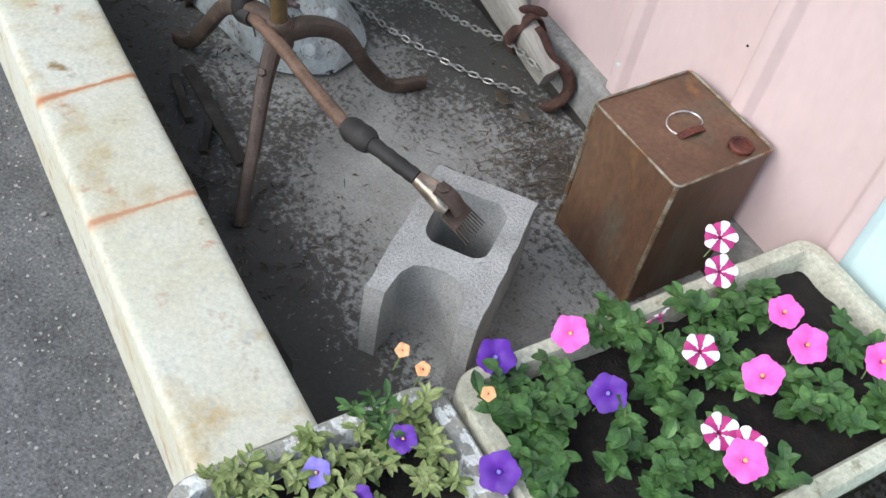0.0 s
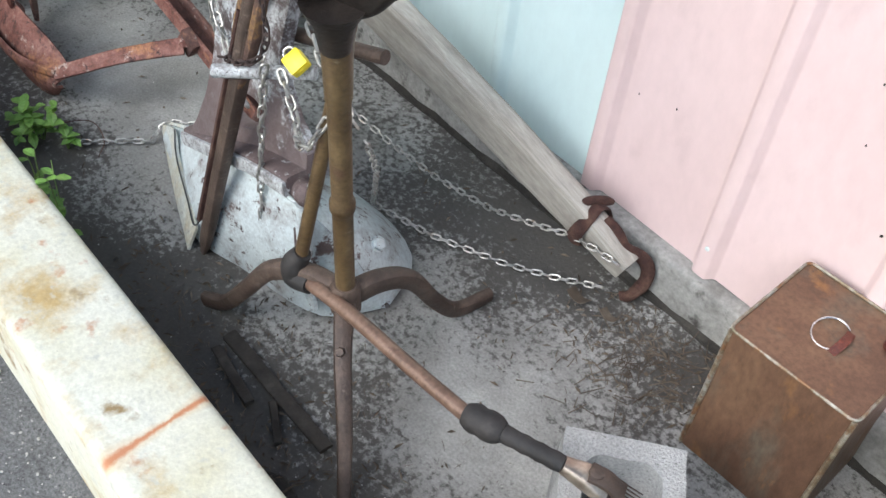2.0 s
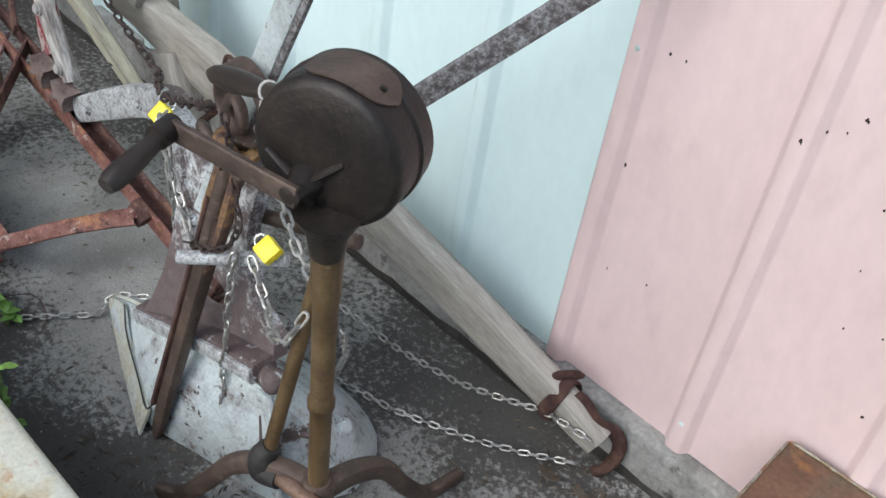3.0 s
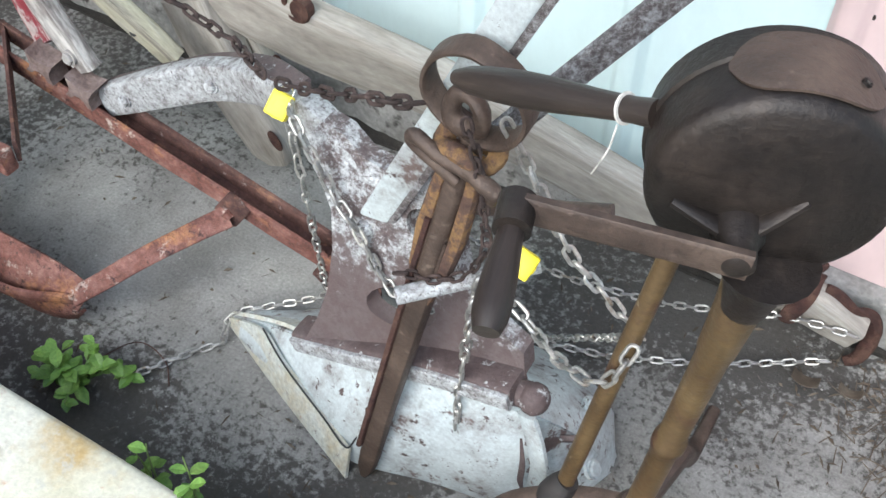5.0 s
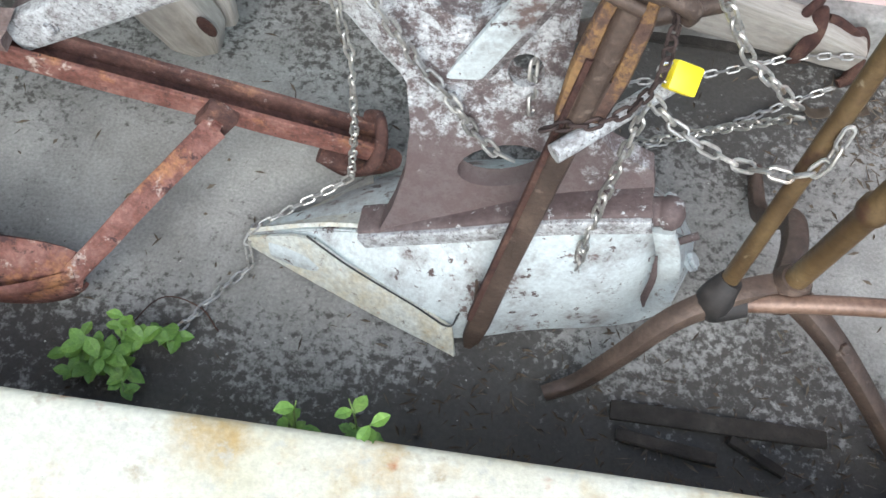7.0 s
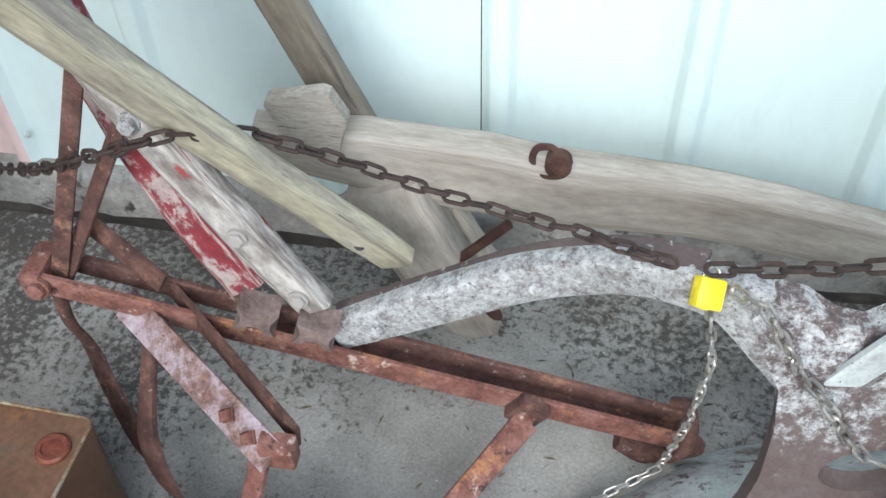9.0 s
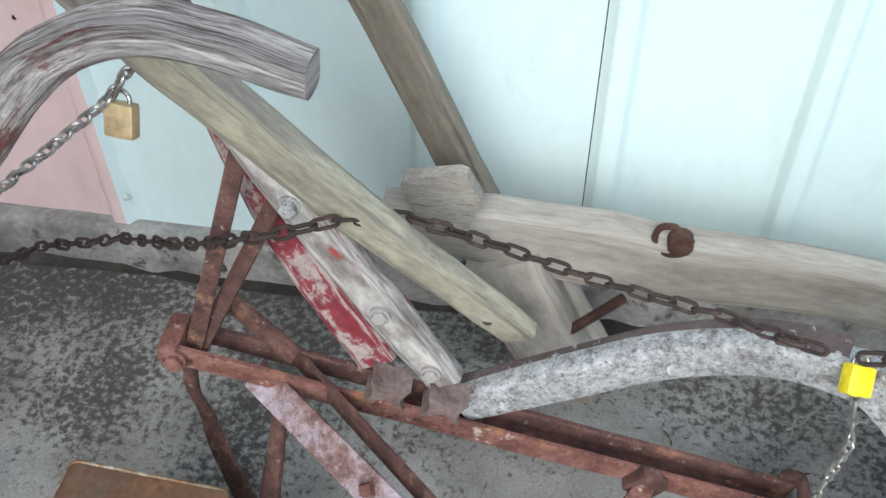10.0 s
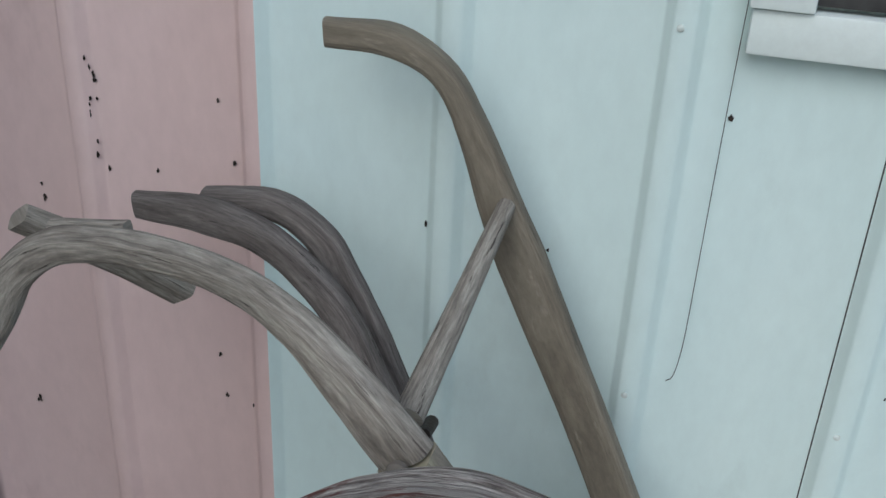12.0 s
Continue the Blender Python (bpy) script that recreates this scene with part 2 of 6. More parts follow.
M_KERB = surface("cream_painted_kerb", [(0.3, (0.55, 0.52, 0.37)), (0.45, (0.61, 0.595, 0.475)), (0.6, (0.64, 0.635, 0.545)), (0.75, (0.58, 0.58, 0.465))], 4.2, 0.75, bump=0.35, fine=120,
                 spots=[((0.45, 0.33, 0.15), 9.0, 0.54, 0.72), ((0.42, 0.18, 0.08), 15, 0.615, 0.74), ((0.27, 0.19, 0.09), 13, 0.62, 0.74), ((0.50, 0.50, 0.44), 45, 0.58, 0.74), ((0.30, 0.29, 0.24), 90, 0.70, 0.76)], grain=0.12)


def add_streaks(m, lines):
    """Rust bled from joints in the kerb: (x at the middle, slope, half width, strength)."""
    t = m.node_tree
    N, L = t.nodes, t.links
    shader = N["Principled BSDF"]
    geo = N.new("ShaderNodeNewGeometry")
    sep = N.new("ShaderNodeSeparateXYZ")
    L.new(geo.outputs["Position"], sep.inputs[0])

    def op(kind, a, b):
        n = N.new("ShaderNodeMath")
        n.operation = kind
        for k, v in enumerate((a, b)):
            if isinstance(v, (int, float)):
                n.inputs[k].default_value = v
            else:
                L.new(v, n.inputs[k])
        return n.outputs[0]

    def nz(scale, detail=6.0):
        n = N.new("ShaderNodeTexNoise")
        n.inputs["Scale"].default_value, n.inputs["Detail"].default_value, n.inputs["Roughness"].default_value = scale, detail, 0.72
        L.new(geo.outputs["Position"], n.inputs["Vector"])
        return n.outputs["Fac"]

    big, fine = nz(14), nz(75)
    for x, slope, wide, strength in lines:
        off = op("SUBTRACT", sep.outputs["X"], op("MULTIPLY_ADD", op("ADD", sep.outputs["Y"], 1.08), slope))
        off.node.inputs[1].links[0].from_node.inputs[2].default_value = x
        d = op("DIVIDE", op("ABSOLUTE", op("ADD", off, op("MULTIPLY", op("SUBTRACT", fine, 0.5), wide * 1.2)), 0), wide)
        # the bleed is broad near the street and thin in the middle
        room = op("ADD", op("MULTIPLY", op("ABSOLUTE", op("ADD", sep.outputs["Y"], 1.06), 0), 9.0), op("MULTIPLY", big, 0.9))
        for colour, reach, most in (((0.60, 0.42, 0.22), 2.4, 0.5), ((0.46, 0.16, 0.06), 1.0, 0.85)):
            mr = N.new("ShaderNodeMapRange")
            mr.interpolation_type = "SMOOTHSTEP"
            mr.inputs["From Min"].default_value, mr.inputs["From Max"].default_value = reach, reach * 0.15
            mr.inputs["To Max"].default_value = most * strength
            on_top = N.new("ShaderNodeMapRange")
            on_top.inputs["From Min"].default_value, on_top.inputs["From Max"].default_value = 0.235, 0.250
            L.new(sep.outputs["Z"], on_top.inputs["Value"])
            L.new(op("DIVIDE", d, room), mr.inputs["Value"])
            mx = N.new("ShaderNodeMix")
            mx.data_type = "RGBA"
            L.new(op("MULTIPLY", mr.outputs[0], on_top.outputs[0]), mx.inputs["Factor"])
            L.new(shader.inputs["Base Color"].links[0].from_socket, mx.inputs["A"])
            mx.inputs["B"].default_value = (*colour, 1)
            L.new(mx.outputs["Result"], shader.inputs["Base Color"])


add_streaks(M_KERB, ((0.083, -0.0857, 0.010, 1.0), (0.396, -0.04, 0.010, 0.8)))
M_PINK = surface("pink_painted_steel", [(0.3, (0.62, 0.475, 0.46)), (0.7, (0.70, 0.55, 0.535))], 2.5, 0.42, bump=0.04, fine=35, spots=[((0.54, 0.41, 0.40), 9, 0.58, 0.85)], grain=0.04, stretch=(1, 1, 0.5))
M_MINT = surface("mint_painted_steel", [(0.3, (0.59, 0.73, 0.73)), (0.7, (0.66, 0.79, 0.785))], 2.5, 0.42, bump=0.04, fine=35, spots=[((0.52, 0.63, 0.62), 9, 0.6, 0.9)], grain=0.03, stretch=(1, 1, 0.5))
M_TRIM = surface("white_trim", [(0.3, (0.64, 0.73, 0.72)), (0.7, (0.70, 0.77, 0.76))], 3, 0.5, bump=0.03, grain=0.04)
M_LINE = surface("black_wire_and_gap_shade", [(0.3, (0.02, 0.02, 0.02)), (0.7, (0.05, 0.05, 0.05))], 20, 0.7, bump=0)
M_SCREW = surface("washer_screw", [(0.3, (0.5, 0.58, 0.56)), (0.7, (0.62, 0.68, 0.66))], 60, 0.5, bump=0.1)
M_CANTOP = surface("rusty_tin_top", [(0.36, (0.038, 0.011, 0.008)), (0.46, (0.098, 0.023, 0.014)), (0.56, (0.16, 0.043, 0.024)), (0.72, (0.21, 0.082, 0.042))], 14, 0.5, 0.1, 0.6, 130, spots=[((0.30, 0.21, 0.14), 30, 0.635, 0.70), ((0.022, 0.010, 0.008), 12, 0.56, 0.68)], rag=0.75)
M_CANSIDE = surface("rusty_tin_side", [(0.3, (0.085, 0.045, 0.028)), (0.52, (0.15, 0.083, 0.05)), (0.75, (0.22, 0.13, 0.075))], 5, 0.45, 0.3, 0.2, 90, spots=[((0.13, 0.115, 0.085), 8, 0.5, 0.68), ((0.26, 0.13, 0.05), 14, 0.62, 0.74)], stretch=(1, 1, 0.4))
M_CANEDGE = surface("worn_tin_seam", [(0.38, (0.12, 0.075, 0.04)), (0.48, (0.22, 0.18, 0.12)), (0.58, (0.33, 0.31, 0.26)), (0.72, (0.40, 0.39, 0.34))], 22, 0.5, 0.3, 0.3, spots=[((0.20, 0.10, 0.045), 26, 0.50, 0.62)], rag=0.7)
M_BLOCK = surface("grey_concrete_block", [(0.3, (0.30, 0.295, 0.28)), (0.55, (0.42, 0.415, 0.40)), (0.75, (0.52, 0.515, 0.50))], 8, 0.95, bump=0.8, fine=210, spots=[((0.2, 0.195, 0.18), 120, 0.62, 0.70)], grain=0.3, relief=0.006)
M_IRON = surface("dark_iron", [(0.3, (0.012, 0.010, 0.009)), (0.52, (0.023, 0.018, 0.015)), (0.70, (0.050, 0.037, 0.029))], 7, 0.45, 0.35, 0.3, 130, spots=[((0.06, 0.043, 0.032), 12, 0.6, 0.8), ((0.009, 0.008, 0.008), 22, 0.6, 0.7)], rag=0.68)
M_BROWNIRON = surface("brown_iron", [(0.3, (0.05, 0.035, 0.028)), (0.55, (0.095, 0.067, 0.052)), (0.75, (0.155, 0.112, 0.085))], 14, 0.55, 0.3, 0.5, 140, spots=[((0.19, 0.145, 0.115), 40, 0.62, 0.74)])
M_CASTING = surface("pale_brown_casting", [(0.34, (0.10, 0.065, 0.055)), (0.5, (0.20, 0.15, 0.135)), (0.7, (0.31, 0.25, 0.23))], 22, 0.7, 0.15, 0.5, 140, rag=0.7)
M_RUST = surface("deep_rust", [(0.3, (0.035, 0.015, 0.012)), (0.5, (0.07, 0.031, 0.023)), (0.7, (0.12, 0.066, 0.046))], 26, 0.9, 0.1, 0.9, 150, relief=0.008)
M_OCHRE = surface("ochre_flaking_rust", [(0.38, (0.055, 0.03, 0.023)), (0.48, (0.095, 0.055, 0.04)), (0.55, (0.21, 0.12, 0.048)), (0.72, (0.30, 0.19, 0.085))], 15, 0.85, 0.05, 0.8, 130, rag=0.74, spots=[((0.07, 0.04, 0.03), 40, 0.58, 0.66)])
M_PIPE = surface("ochre_brown_pipe", [(0.3, (0.08, 0.05, 0.024)), (0.55, (0.14, 0.093, 0.043)), (0.75, (0.21, 0.15, 0.075))], 11, 0.42, 0.2, 0.25, 120, spots=[((0.08, 0.042, 0.027), 16, 0.56, 0.7), ((0.25, 0.2, 0.13), 50, 0.66, 0.74)])
M_COPPER = surface("brown_drive_tube", [(0.3, (0.10, 0.06, 0.042)), (0.55, (0.17, 0.105, 0.074)), (0.75, (0.25, 0.165, 0.12))], 13, 0.4, 0.25, 0.25, 120, spots=[((0.08, 0.045, 0.03), 20, 0.6, 0.72)])
M_RUBBER = surface("black_rubber", [(0.3, (0.012, 0.011, 0.01)), (0.7, (0.035, 0.03, 0.028))], 30, 0.7, 0, 0.3)
M_NICKEL = surface("worn_nickel", [(0.3, (0.24, 0.19, 0.15)), (0.6, (0.42, 0.36, 0.29)), (0.8, (0.55, 0.48, 0.4))], 25, 0.35, 0.8, 0.2)
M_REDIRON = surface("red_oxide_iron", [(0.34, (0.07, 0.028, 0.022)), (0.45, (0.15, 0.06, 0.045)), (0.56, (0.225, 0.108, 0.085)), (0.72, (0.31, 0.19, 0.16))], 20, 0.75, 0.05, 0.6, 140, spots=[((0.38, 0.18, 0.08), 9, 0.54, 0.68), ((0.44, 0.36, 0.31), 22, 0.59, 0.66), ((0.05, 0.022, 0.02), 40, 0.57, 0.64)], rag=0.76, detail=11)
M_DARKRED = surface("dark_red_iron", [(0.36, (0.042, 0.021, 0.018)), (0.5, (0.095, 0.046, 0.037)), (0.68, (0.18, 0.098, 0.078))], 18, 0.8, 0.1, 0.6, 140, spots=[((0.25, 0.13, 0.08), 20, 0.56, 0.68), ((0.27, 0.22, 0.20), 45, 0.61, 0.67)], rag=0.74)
M_PURPLE = surface("faded_mauve_paint", [(0.40, (0.12, 0.062, 0.05)), (0.475, (0.22, 0.15, 0.14)), (0.53, (0.32, 0.26, 0.285)), (0.68, (0.40, 0.345, 0.38))], 14, 0.7, 0.05, 0.4, 140, spots=[((0.34, 0.17, 0.07), 12, 0.57, 0.68), ((0.11, 0.05, 0.04), 60, 0.6, 0.66)], rag=0.74)
M_SILVER = surface("silver_paint_over_rust", [(0.36, (0.11, 0.092, 0.09)), (0.44, (0.27, 0.262, 0.26)), (0.53, (0.45, 0.465, 0.47)), (0.68, (0.57, 0.595, 0.60))], 44, 0.6, 0.15, 0.5, 170, spots=[((0.10, 0.082, 0.08), 120, 0.55, 0.62)], grain=0.3, rag=0.82, detail=12)
M_SPECKLE = surface("dark_speckled_silver_paint", [(0.40, (0.06, 0.048, 0.047)), (0.48, (0.13, 0.115, 0.113)), (0.56, (0.30, 0.30, 0.305)), (0.70, (0.45, 0.465, 0.47))], 60, 0.6, 0.15, 0.5, 170, grain=0.3, rag=0.84, detail=12)
M_PATCHY = surface("patchy_silver_and_brown", [(0.38, (0.085, 0.062, 0.06)), (0.475, (0.14, 0.115, 0.112)), (0.51, (0.36, 0.365, 0.37)), (0.62, (0.58, 0.60, 0.605))], 30, 0.6, 0.15, 0.6, 170, spots=[((0.09, 0.07, 0.068), 110, 0.55, 0.61), ((0.10, 0.075, 0.07), 9, 0.60, 0.66)], grain=0.35, rag=0.84, detail=13)
M_SHELL = surface("pale_blue_silver_paint", [(0.37, (0.15, 0.11, 0.10)), (0.415, (0.38, 0.395, 0.395)), (0.50, (0.54, 0.595, 0.60)), (0.7, (0.64, 0.70, 0.70))], 8, 0.42, 0.2, 0.4, 140, spots=[((0.38, 0.40, 0.40), 20, 0.55, 0.72), ((0.10, 0.072, 0.067), 36, 0.60, 0.63), ((0.17, 0.125, 0.115), 10, 0.60, 0.64)], grain=0.16, rag=0.74, detail=12)
M_SHARE = surface("cream_rubbed_steel", [(0.26, (0.40, 0.25, 0.10)), (0.36, (0.50, 0.46, 0.34)), (0.52, (0.57, 0.59, 0.54)), (0.75, (0.62, 0.67, 0.65))], 13, 0.5, 0.15, 0.25, 120, spots=[((0.38, 0.19, 0.07), 16, 0.62, 0.72), ((0.25, 0.22, 0.19), 60, 0.6, 0.66)], rag=0.72)
def add_bare(m, colour, low, high):
    """Paint worn off the lower casting down to brown iron, along a ragged edge."""
    t = m.node_tree
    N, L = t.nodes, t.links
    shader = N["Principled BSDF"]
    geo = N.new("ShaderNodeNewGeometry")
    sep = N.new("ShaderNodeSeparateXYZ")
    L.new(geo.outputs["Position"], sep.inputs[0])
    n = N.new("ShaderNodeTexNoise")
    n.inputs["Scale"].default_value, n.inputs["Detail"].default_value, n.inputs["Roughness"].default_value = 24, 10, 0.72
    L.new(geo.outputs["Position"], n.inputs["Vector"])
    add = N.new("ShaderNodeMath")
    add.operation = "MULTIPLY_ADD"
    L.new(n.outputs["Fac"], add.inputs[0])
    add.inputs[1].default_value = 0.5
    L.new(sep.outputs["Z"], add.inputs[2])
    f = N.new("ShaderNodeMapRange")
    f.inputs["From Min"].default_value, f.inputs["From Max"].default_value = low + 0.25, high + 0.25
    f.inputs["To Min"].default_value, f.inputs["To Max"].default_value = 0.93, 0.0
    L.new(add.outputs[0], f.inputs["Value"])
    mx = N.new("ShaderNodeMix")
    mx.data_type = "RGBA"
    L.new(f.outputs[0], mx.inputs["Factor"])
    L.new(shader.inputs["Base Color"].links[0].from_socket, mx.inputs["A"])
    mx.inputs["B"].default_value = (*colour, 1)
    L.new(mx.outputs["Result"], shader.inputs["Base Color"])


add_bare(M_PATCHY, (0.115, 0.083, 0.08), 0.375, 0.42)
M_FROG = surface("brown_purple_iron", [(0.3, (0.075, 0.052, 0.05)), (0.6, (0.115, 0.085, 0.082)), (0.8, (0.17, 0.135, 0.13))], 10, 0.7, 0.15, 0.5, 150, spots=[((0.46, 0.475, 0.475), 44, 0.585, 0.63), ((0.16, 0.13, 0.125), 12, 0.5, 0.7)], rag=0.76)
M_WOOD = surface("grey_weathered_wood", [(0.3, (0.12, 0.105, 0.09)), (0.44, (0.235, 0.215, 0.19)), (0.58, (0.35, 0.33, 0.295)), (0.75, (0.41, 0.39, 0.355))], 6, 0.85, 0, 0.8, 30, uv=True, stretch=(1.1, 11, 1), grain=0.38, rag=0.7, spots=[((0.055, 0.045, 0.038), 9, 0.60, 0.655), ((0.13, 0.115, 0.10), 3.0, 0.54, 0.68)])
M_BEAMWOOD = surface("pale_grey_hewn_timber", [(0.3, (0.24, 0.215, 0.18)), (0.5, (0.34, 0.315, 0.275)), (0.7, (0.42, 0.395, 0.35))], 5, 0.85, 0, 0.5, 30, uv=True, stretch=(0.9, 9, 1), grain=0.22)
M_YELLOWWOOD = surface("yellow_limewashed_wood", [(0.3, (0.17, 0.15, 0.115)), (0.45, (0.30, 0.28, 0.225)), (0.57, (0.42, 0.40, 0.295)), (0.70, (0.36, 0.345, 0.295))], 4, 0.85, 0, 0.8, 28, uv=True, stretch=(0.9, 8, 1), grain=0.3, rag=0.66, spots=[((0.10, 0.085, 0.065), 8, 0.64, 0.70), ((0.24, 0.22, 0.19), 3, 0.54, 0.66)])
M_BROWNWOOD = surface("tan_worn_wood", [(0.3, (0.105, 0.09, 0.068)), (0.5, (0.165, 0.146, 0.112)), (0.72, (0.24, 0.215, 0.17))], 4, 0.7, 0, 0.5, 30, uv=True, stretch=(1.0, 8, 1), grain=0.22, rag=0.66, spots=[((0.065, 0.055, 0.044), 4, 0.56, 0.70), ((0.27, 0.245, 0.20), 7, 0.62, 0.7)])
M_DARKWOOD = surface("dark_brown_grip_wood", [(0.3, (0.016, 0.011, 0.009)), (0.55, (0.032, 0.023, 0.018)), (0.75, (0.062, 0.045, 0.035))], 6, 0.5, 0, 0.25, 30, uv=True, stretch=(1, 8, 1))
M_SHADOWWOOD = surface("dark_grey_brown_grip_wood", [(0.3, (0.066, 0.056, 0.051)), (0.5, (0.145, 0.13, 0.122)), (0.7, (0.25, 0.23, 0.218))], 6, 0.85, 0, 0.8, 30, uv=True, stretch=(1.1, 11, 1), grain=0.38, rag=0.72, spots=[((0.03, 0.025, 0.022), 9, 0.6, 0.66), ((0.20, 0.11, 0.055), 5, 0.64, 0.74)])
M_WEDGE = surface("grey_wedge_wood", [(0.3, (0.20, 0.18, 0.15)), (0.5, (0.31, 0.288, 0.25)), (0.7, (0.40, 0.378, 0.335))], 9, 0.85, 0, 0.7, 60, stretch=(1, 3, 7), grain=0.3, rag=0.7, spots=[((0.10, 0.09, 0.075), 14, 0.58, 0.68)])
M_PALEWOOD = surface("white_flaked_grey_wood", [(0.3, (0.10, 0.085, 0.075)), (0.45, (0.24, 0.22, 0.205)), (0.58, (0.44, 0.425, 0.40)), (0.75, (0.50, 0.485, 0.46))], 7, 0.85, 0, 0.8, 24, uv=True, stretch=(1.6, 9, 1), grain=0.35, spots=[((0.26, 0.05, 0.045), 6, 0.64, 0.68)])
M_REDWOOD = surface("flaking_red_paint_wood", [(0.38, (0.16, 0.016, 0.024)), (0.49, (0.19, 0.028, 0.038)), (0.54, (0.34, 0.28, 0.265)), (0.75, (0.42, 0.39, 0.37))], 7, 0.85, 0, 0.7, 26, uv=True, stretch=(1.8, 6, 1), grain=0.3, rag=0.75, spots=[((0.08, 0.065, 0.06), 10, 0.62, 0.68)])
M_REDGRIP = surface("grey_ridged_wood", [(0.36, (0.11, 0.085, 0.078)), (0.45, (0.36, 0.325, 0.31)), (0.53, (0.58, 0.56, 0.54)), (0.72, (0.68, 0.66, 0.64))], 6, 0.85, 0, 1.0, 24, uv=True, stretch=(0.8, 14, 1), grain=0.45, relief=0.012, rag=0.74, spots=[((0.16, 0.10, 0.09), 8, 0.64, 0.71)])


def add_red(m):
    """Old red paint, kept on the shaft and rubbed away towards the grip."""
    t = m.node_tree
    N, L = t.nodes, t.links
    shader = N["Principled BSDF"]
    old = shader.inputs["Base Color"].links[0].from_socket
    sep = N.new("ShaderNodeSeparateXYZ")
    geo = N.new("ShaderNodeNewGeometry")
    L.new(geo.outputs["Position"], sep.inputs[0])
    run = N.new("ShaderNodeMapRange")
    run.inputs["From Min"].default_value, run.inputs["From Max"].default_value = -1.66, -1.33
    run.inputs["To Min"].default_value, run.inputs["To Max"].default_value = 0.075, -0.16
    L.new(sep.outputs["X"], run.inputs["Value"])
    uv = N.new("ShaderNodeTexCoord")
    mp = N.new("ShaderNodeMapping")
    mp.inputs["Scale"].default_value = (1.2, 8, 1)
    L.new(uv.outputs["UV"], mp.inputs["Vector"])
    n = N.new("ShaderNodeTexNoise")
    n.inputs["Scale"].default_value, n.inputs["Detail"].default_value, n.inputs["Roughness"].default_value = 6, 10, 0.75
    L.new(mp.outputs[0], n.inputs["Vector"])
    s = N.new("ShaderNodeMath")
    s.operation = "ADD"
    L.new(run.outputs[0], s.inputs[0])
    L.new(n.outputs["Fac"], s.inputs[1])
    f = N.new("ShaderNodeMapRange")
    f.inputs["From Min"].default_value, f.inputs["From Max"].default_value = 0.47, 0.54
    f.inputs["To Max"].default_value = 0.92
    L.new(s.outputs[0], f.inputs["Value"])
    mx = N.new("ShaderNodeMix")
    mx.data_type = "RGBA"
    L.new(f.outputs[0], mx.inputs["Factor"])
    L.new(old, mx.inputs["A"])
    mx.inputs["B"].default_value = (0.19, 0.055, 0.047, 1)
    L.new(mx.outputs["Result"], shader.inputs["Base Color"])


add_red(M_REDGRIP)
M_STEEL = surface("galvanised_chain", [(0.3, (0.30, 0.29, 0.27)), (0.6, (0.48, 0.47, 0.44)), (0.8, (0.62, 0.6, 0.57))], 40, 0.4, 0.75, 0.2, 200, spots=[((0.22, 0.15, 0.09), 30, 0.60, 0.72)], vary=0.2)
M_RUSTCHAIN = surface("rusty_chain", [(0.3, (0.026, 0.017, 0.015)), (0.55, (0.05, 0.034, 0.03)), (0.75, (0.09, 0.064, 0.057))], 40, 0.8, 0.2, 0.5, 200, vary=0.25)
M_YELLOW = surface("yellow_plastic", [(0.3, (0.82, 0.66, 0.01)), (0.7, (0.88, 0.74, 0.02))], 20, 0.4, 0, 0.03)
M_BRASS = surface("dull_brass", [(0.3, (0.58, 0.44, 0.24)), (0.7, (0.72, 0.57, 0.34))], 25, 0.4, 0.45, 0.08)
M_SHACKLE = surface("bright_steel", [(0.3, (0.55, 0.55, 0.54)), (0.7, (0.7, 0.7, 0.68))], 30, 0.25, 0.9, 0.05)
M_TROUGH = surface("cream_cast_trough", [(0.3, (0.40, 0.38, 0.29)), (0.55, (0.54, 0.525, 0.42)), (0.75, (0.62, 0.61, 0.51))], 9, 0.9, 0, 0.5, 120, spots=[((0.24, 0.22, 0.14), 30, 0.60, 0.72)])
M_LICHEN = surface("lichened_trough", [(0.3, (0.26, 0.25, 0.22)), (0.55, (0.40, 0.385, 0.34)), (0.75, (0.48, 0.465, 0.41))], 9, 0.95, 0, 0.8, 120, spots=[((0.80, 0.80, 0.77), 34, 0.50, 0.54), ((0.10, 0.095, 0.07), 25, 0.62, 0.70)])
M_COMPOST = surface("dark_compost", [(0.3, (0.008, 0.006, 0.005)), (0.6, (0.022, 0.016, 0.012)), (0.8, (0.06, 0.042, 0.03))], 30, 0.95, 0, 1.0, 160, relief=0.01, spots=[((0.4, 0.38, 0.34), 140, 0.72, 0.75)])
M_LEAF = surface("petunia_leaf", [(0.34, (0.024, 0.062, 0.014)), (0.52, (0.056, 0.13, 0.03)), (0.7, (0.14, 0.265, 0.07))], 22, 0.55, 0, 0.2, 200)
M_LEAFPALE = surface("pale_leaf", [(0.3, (0.14, 0.19, 0.05)), (0.55, (0.26, 0.31, 0.11)), (0.75, (0.40, 0.41, 0.20))], 25, 0.6, 0, 0.2, 200)
M_WEED = surface("weed_leaf", [(0.3, (0.08, 0.17, 0.03)), (0.55, (0.15, 0.28, 0.05)), (0.75, (0.26, 0.38, 0.09))], 18, 0.5, 0, 0.15, 200)
M_HOT = surface("hot_pink_petal", [(0.3, (0.80, 0.09, 0.46)), (0.7, (0.88, 0.18, 0.60))], 40, 0.6, 0, 0.1, 150, grain=0.06)
M_PURPLEPETAL = surface("violet_petal", [(0.3, (0.07, 0.01, 0.25)), (0.7, (0.13, 0.02, 0.38))], 40, 0.6, 0, 0.1, 150, grain=0.1)
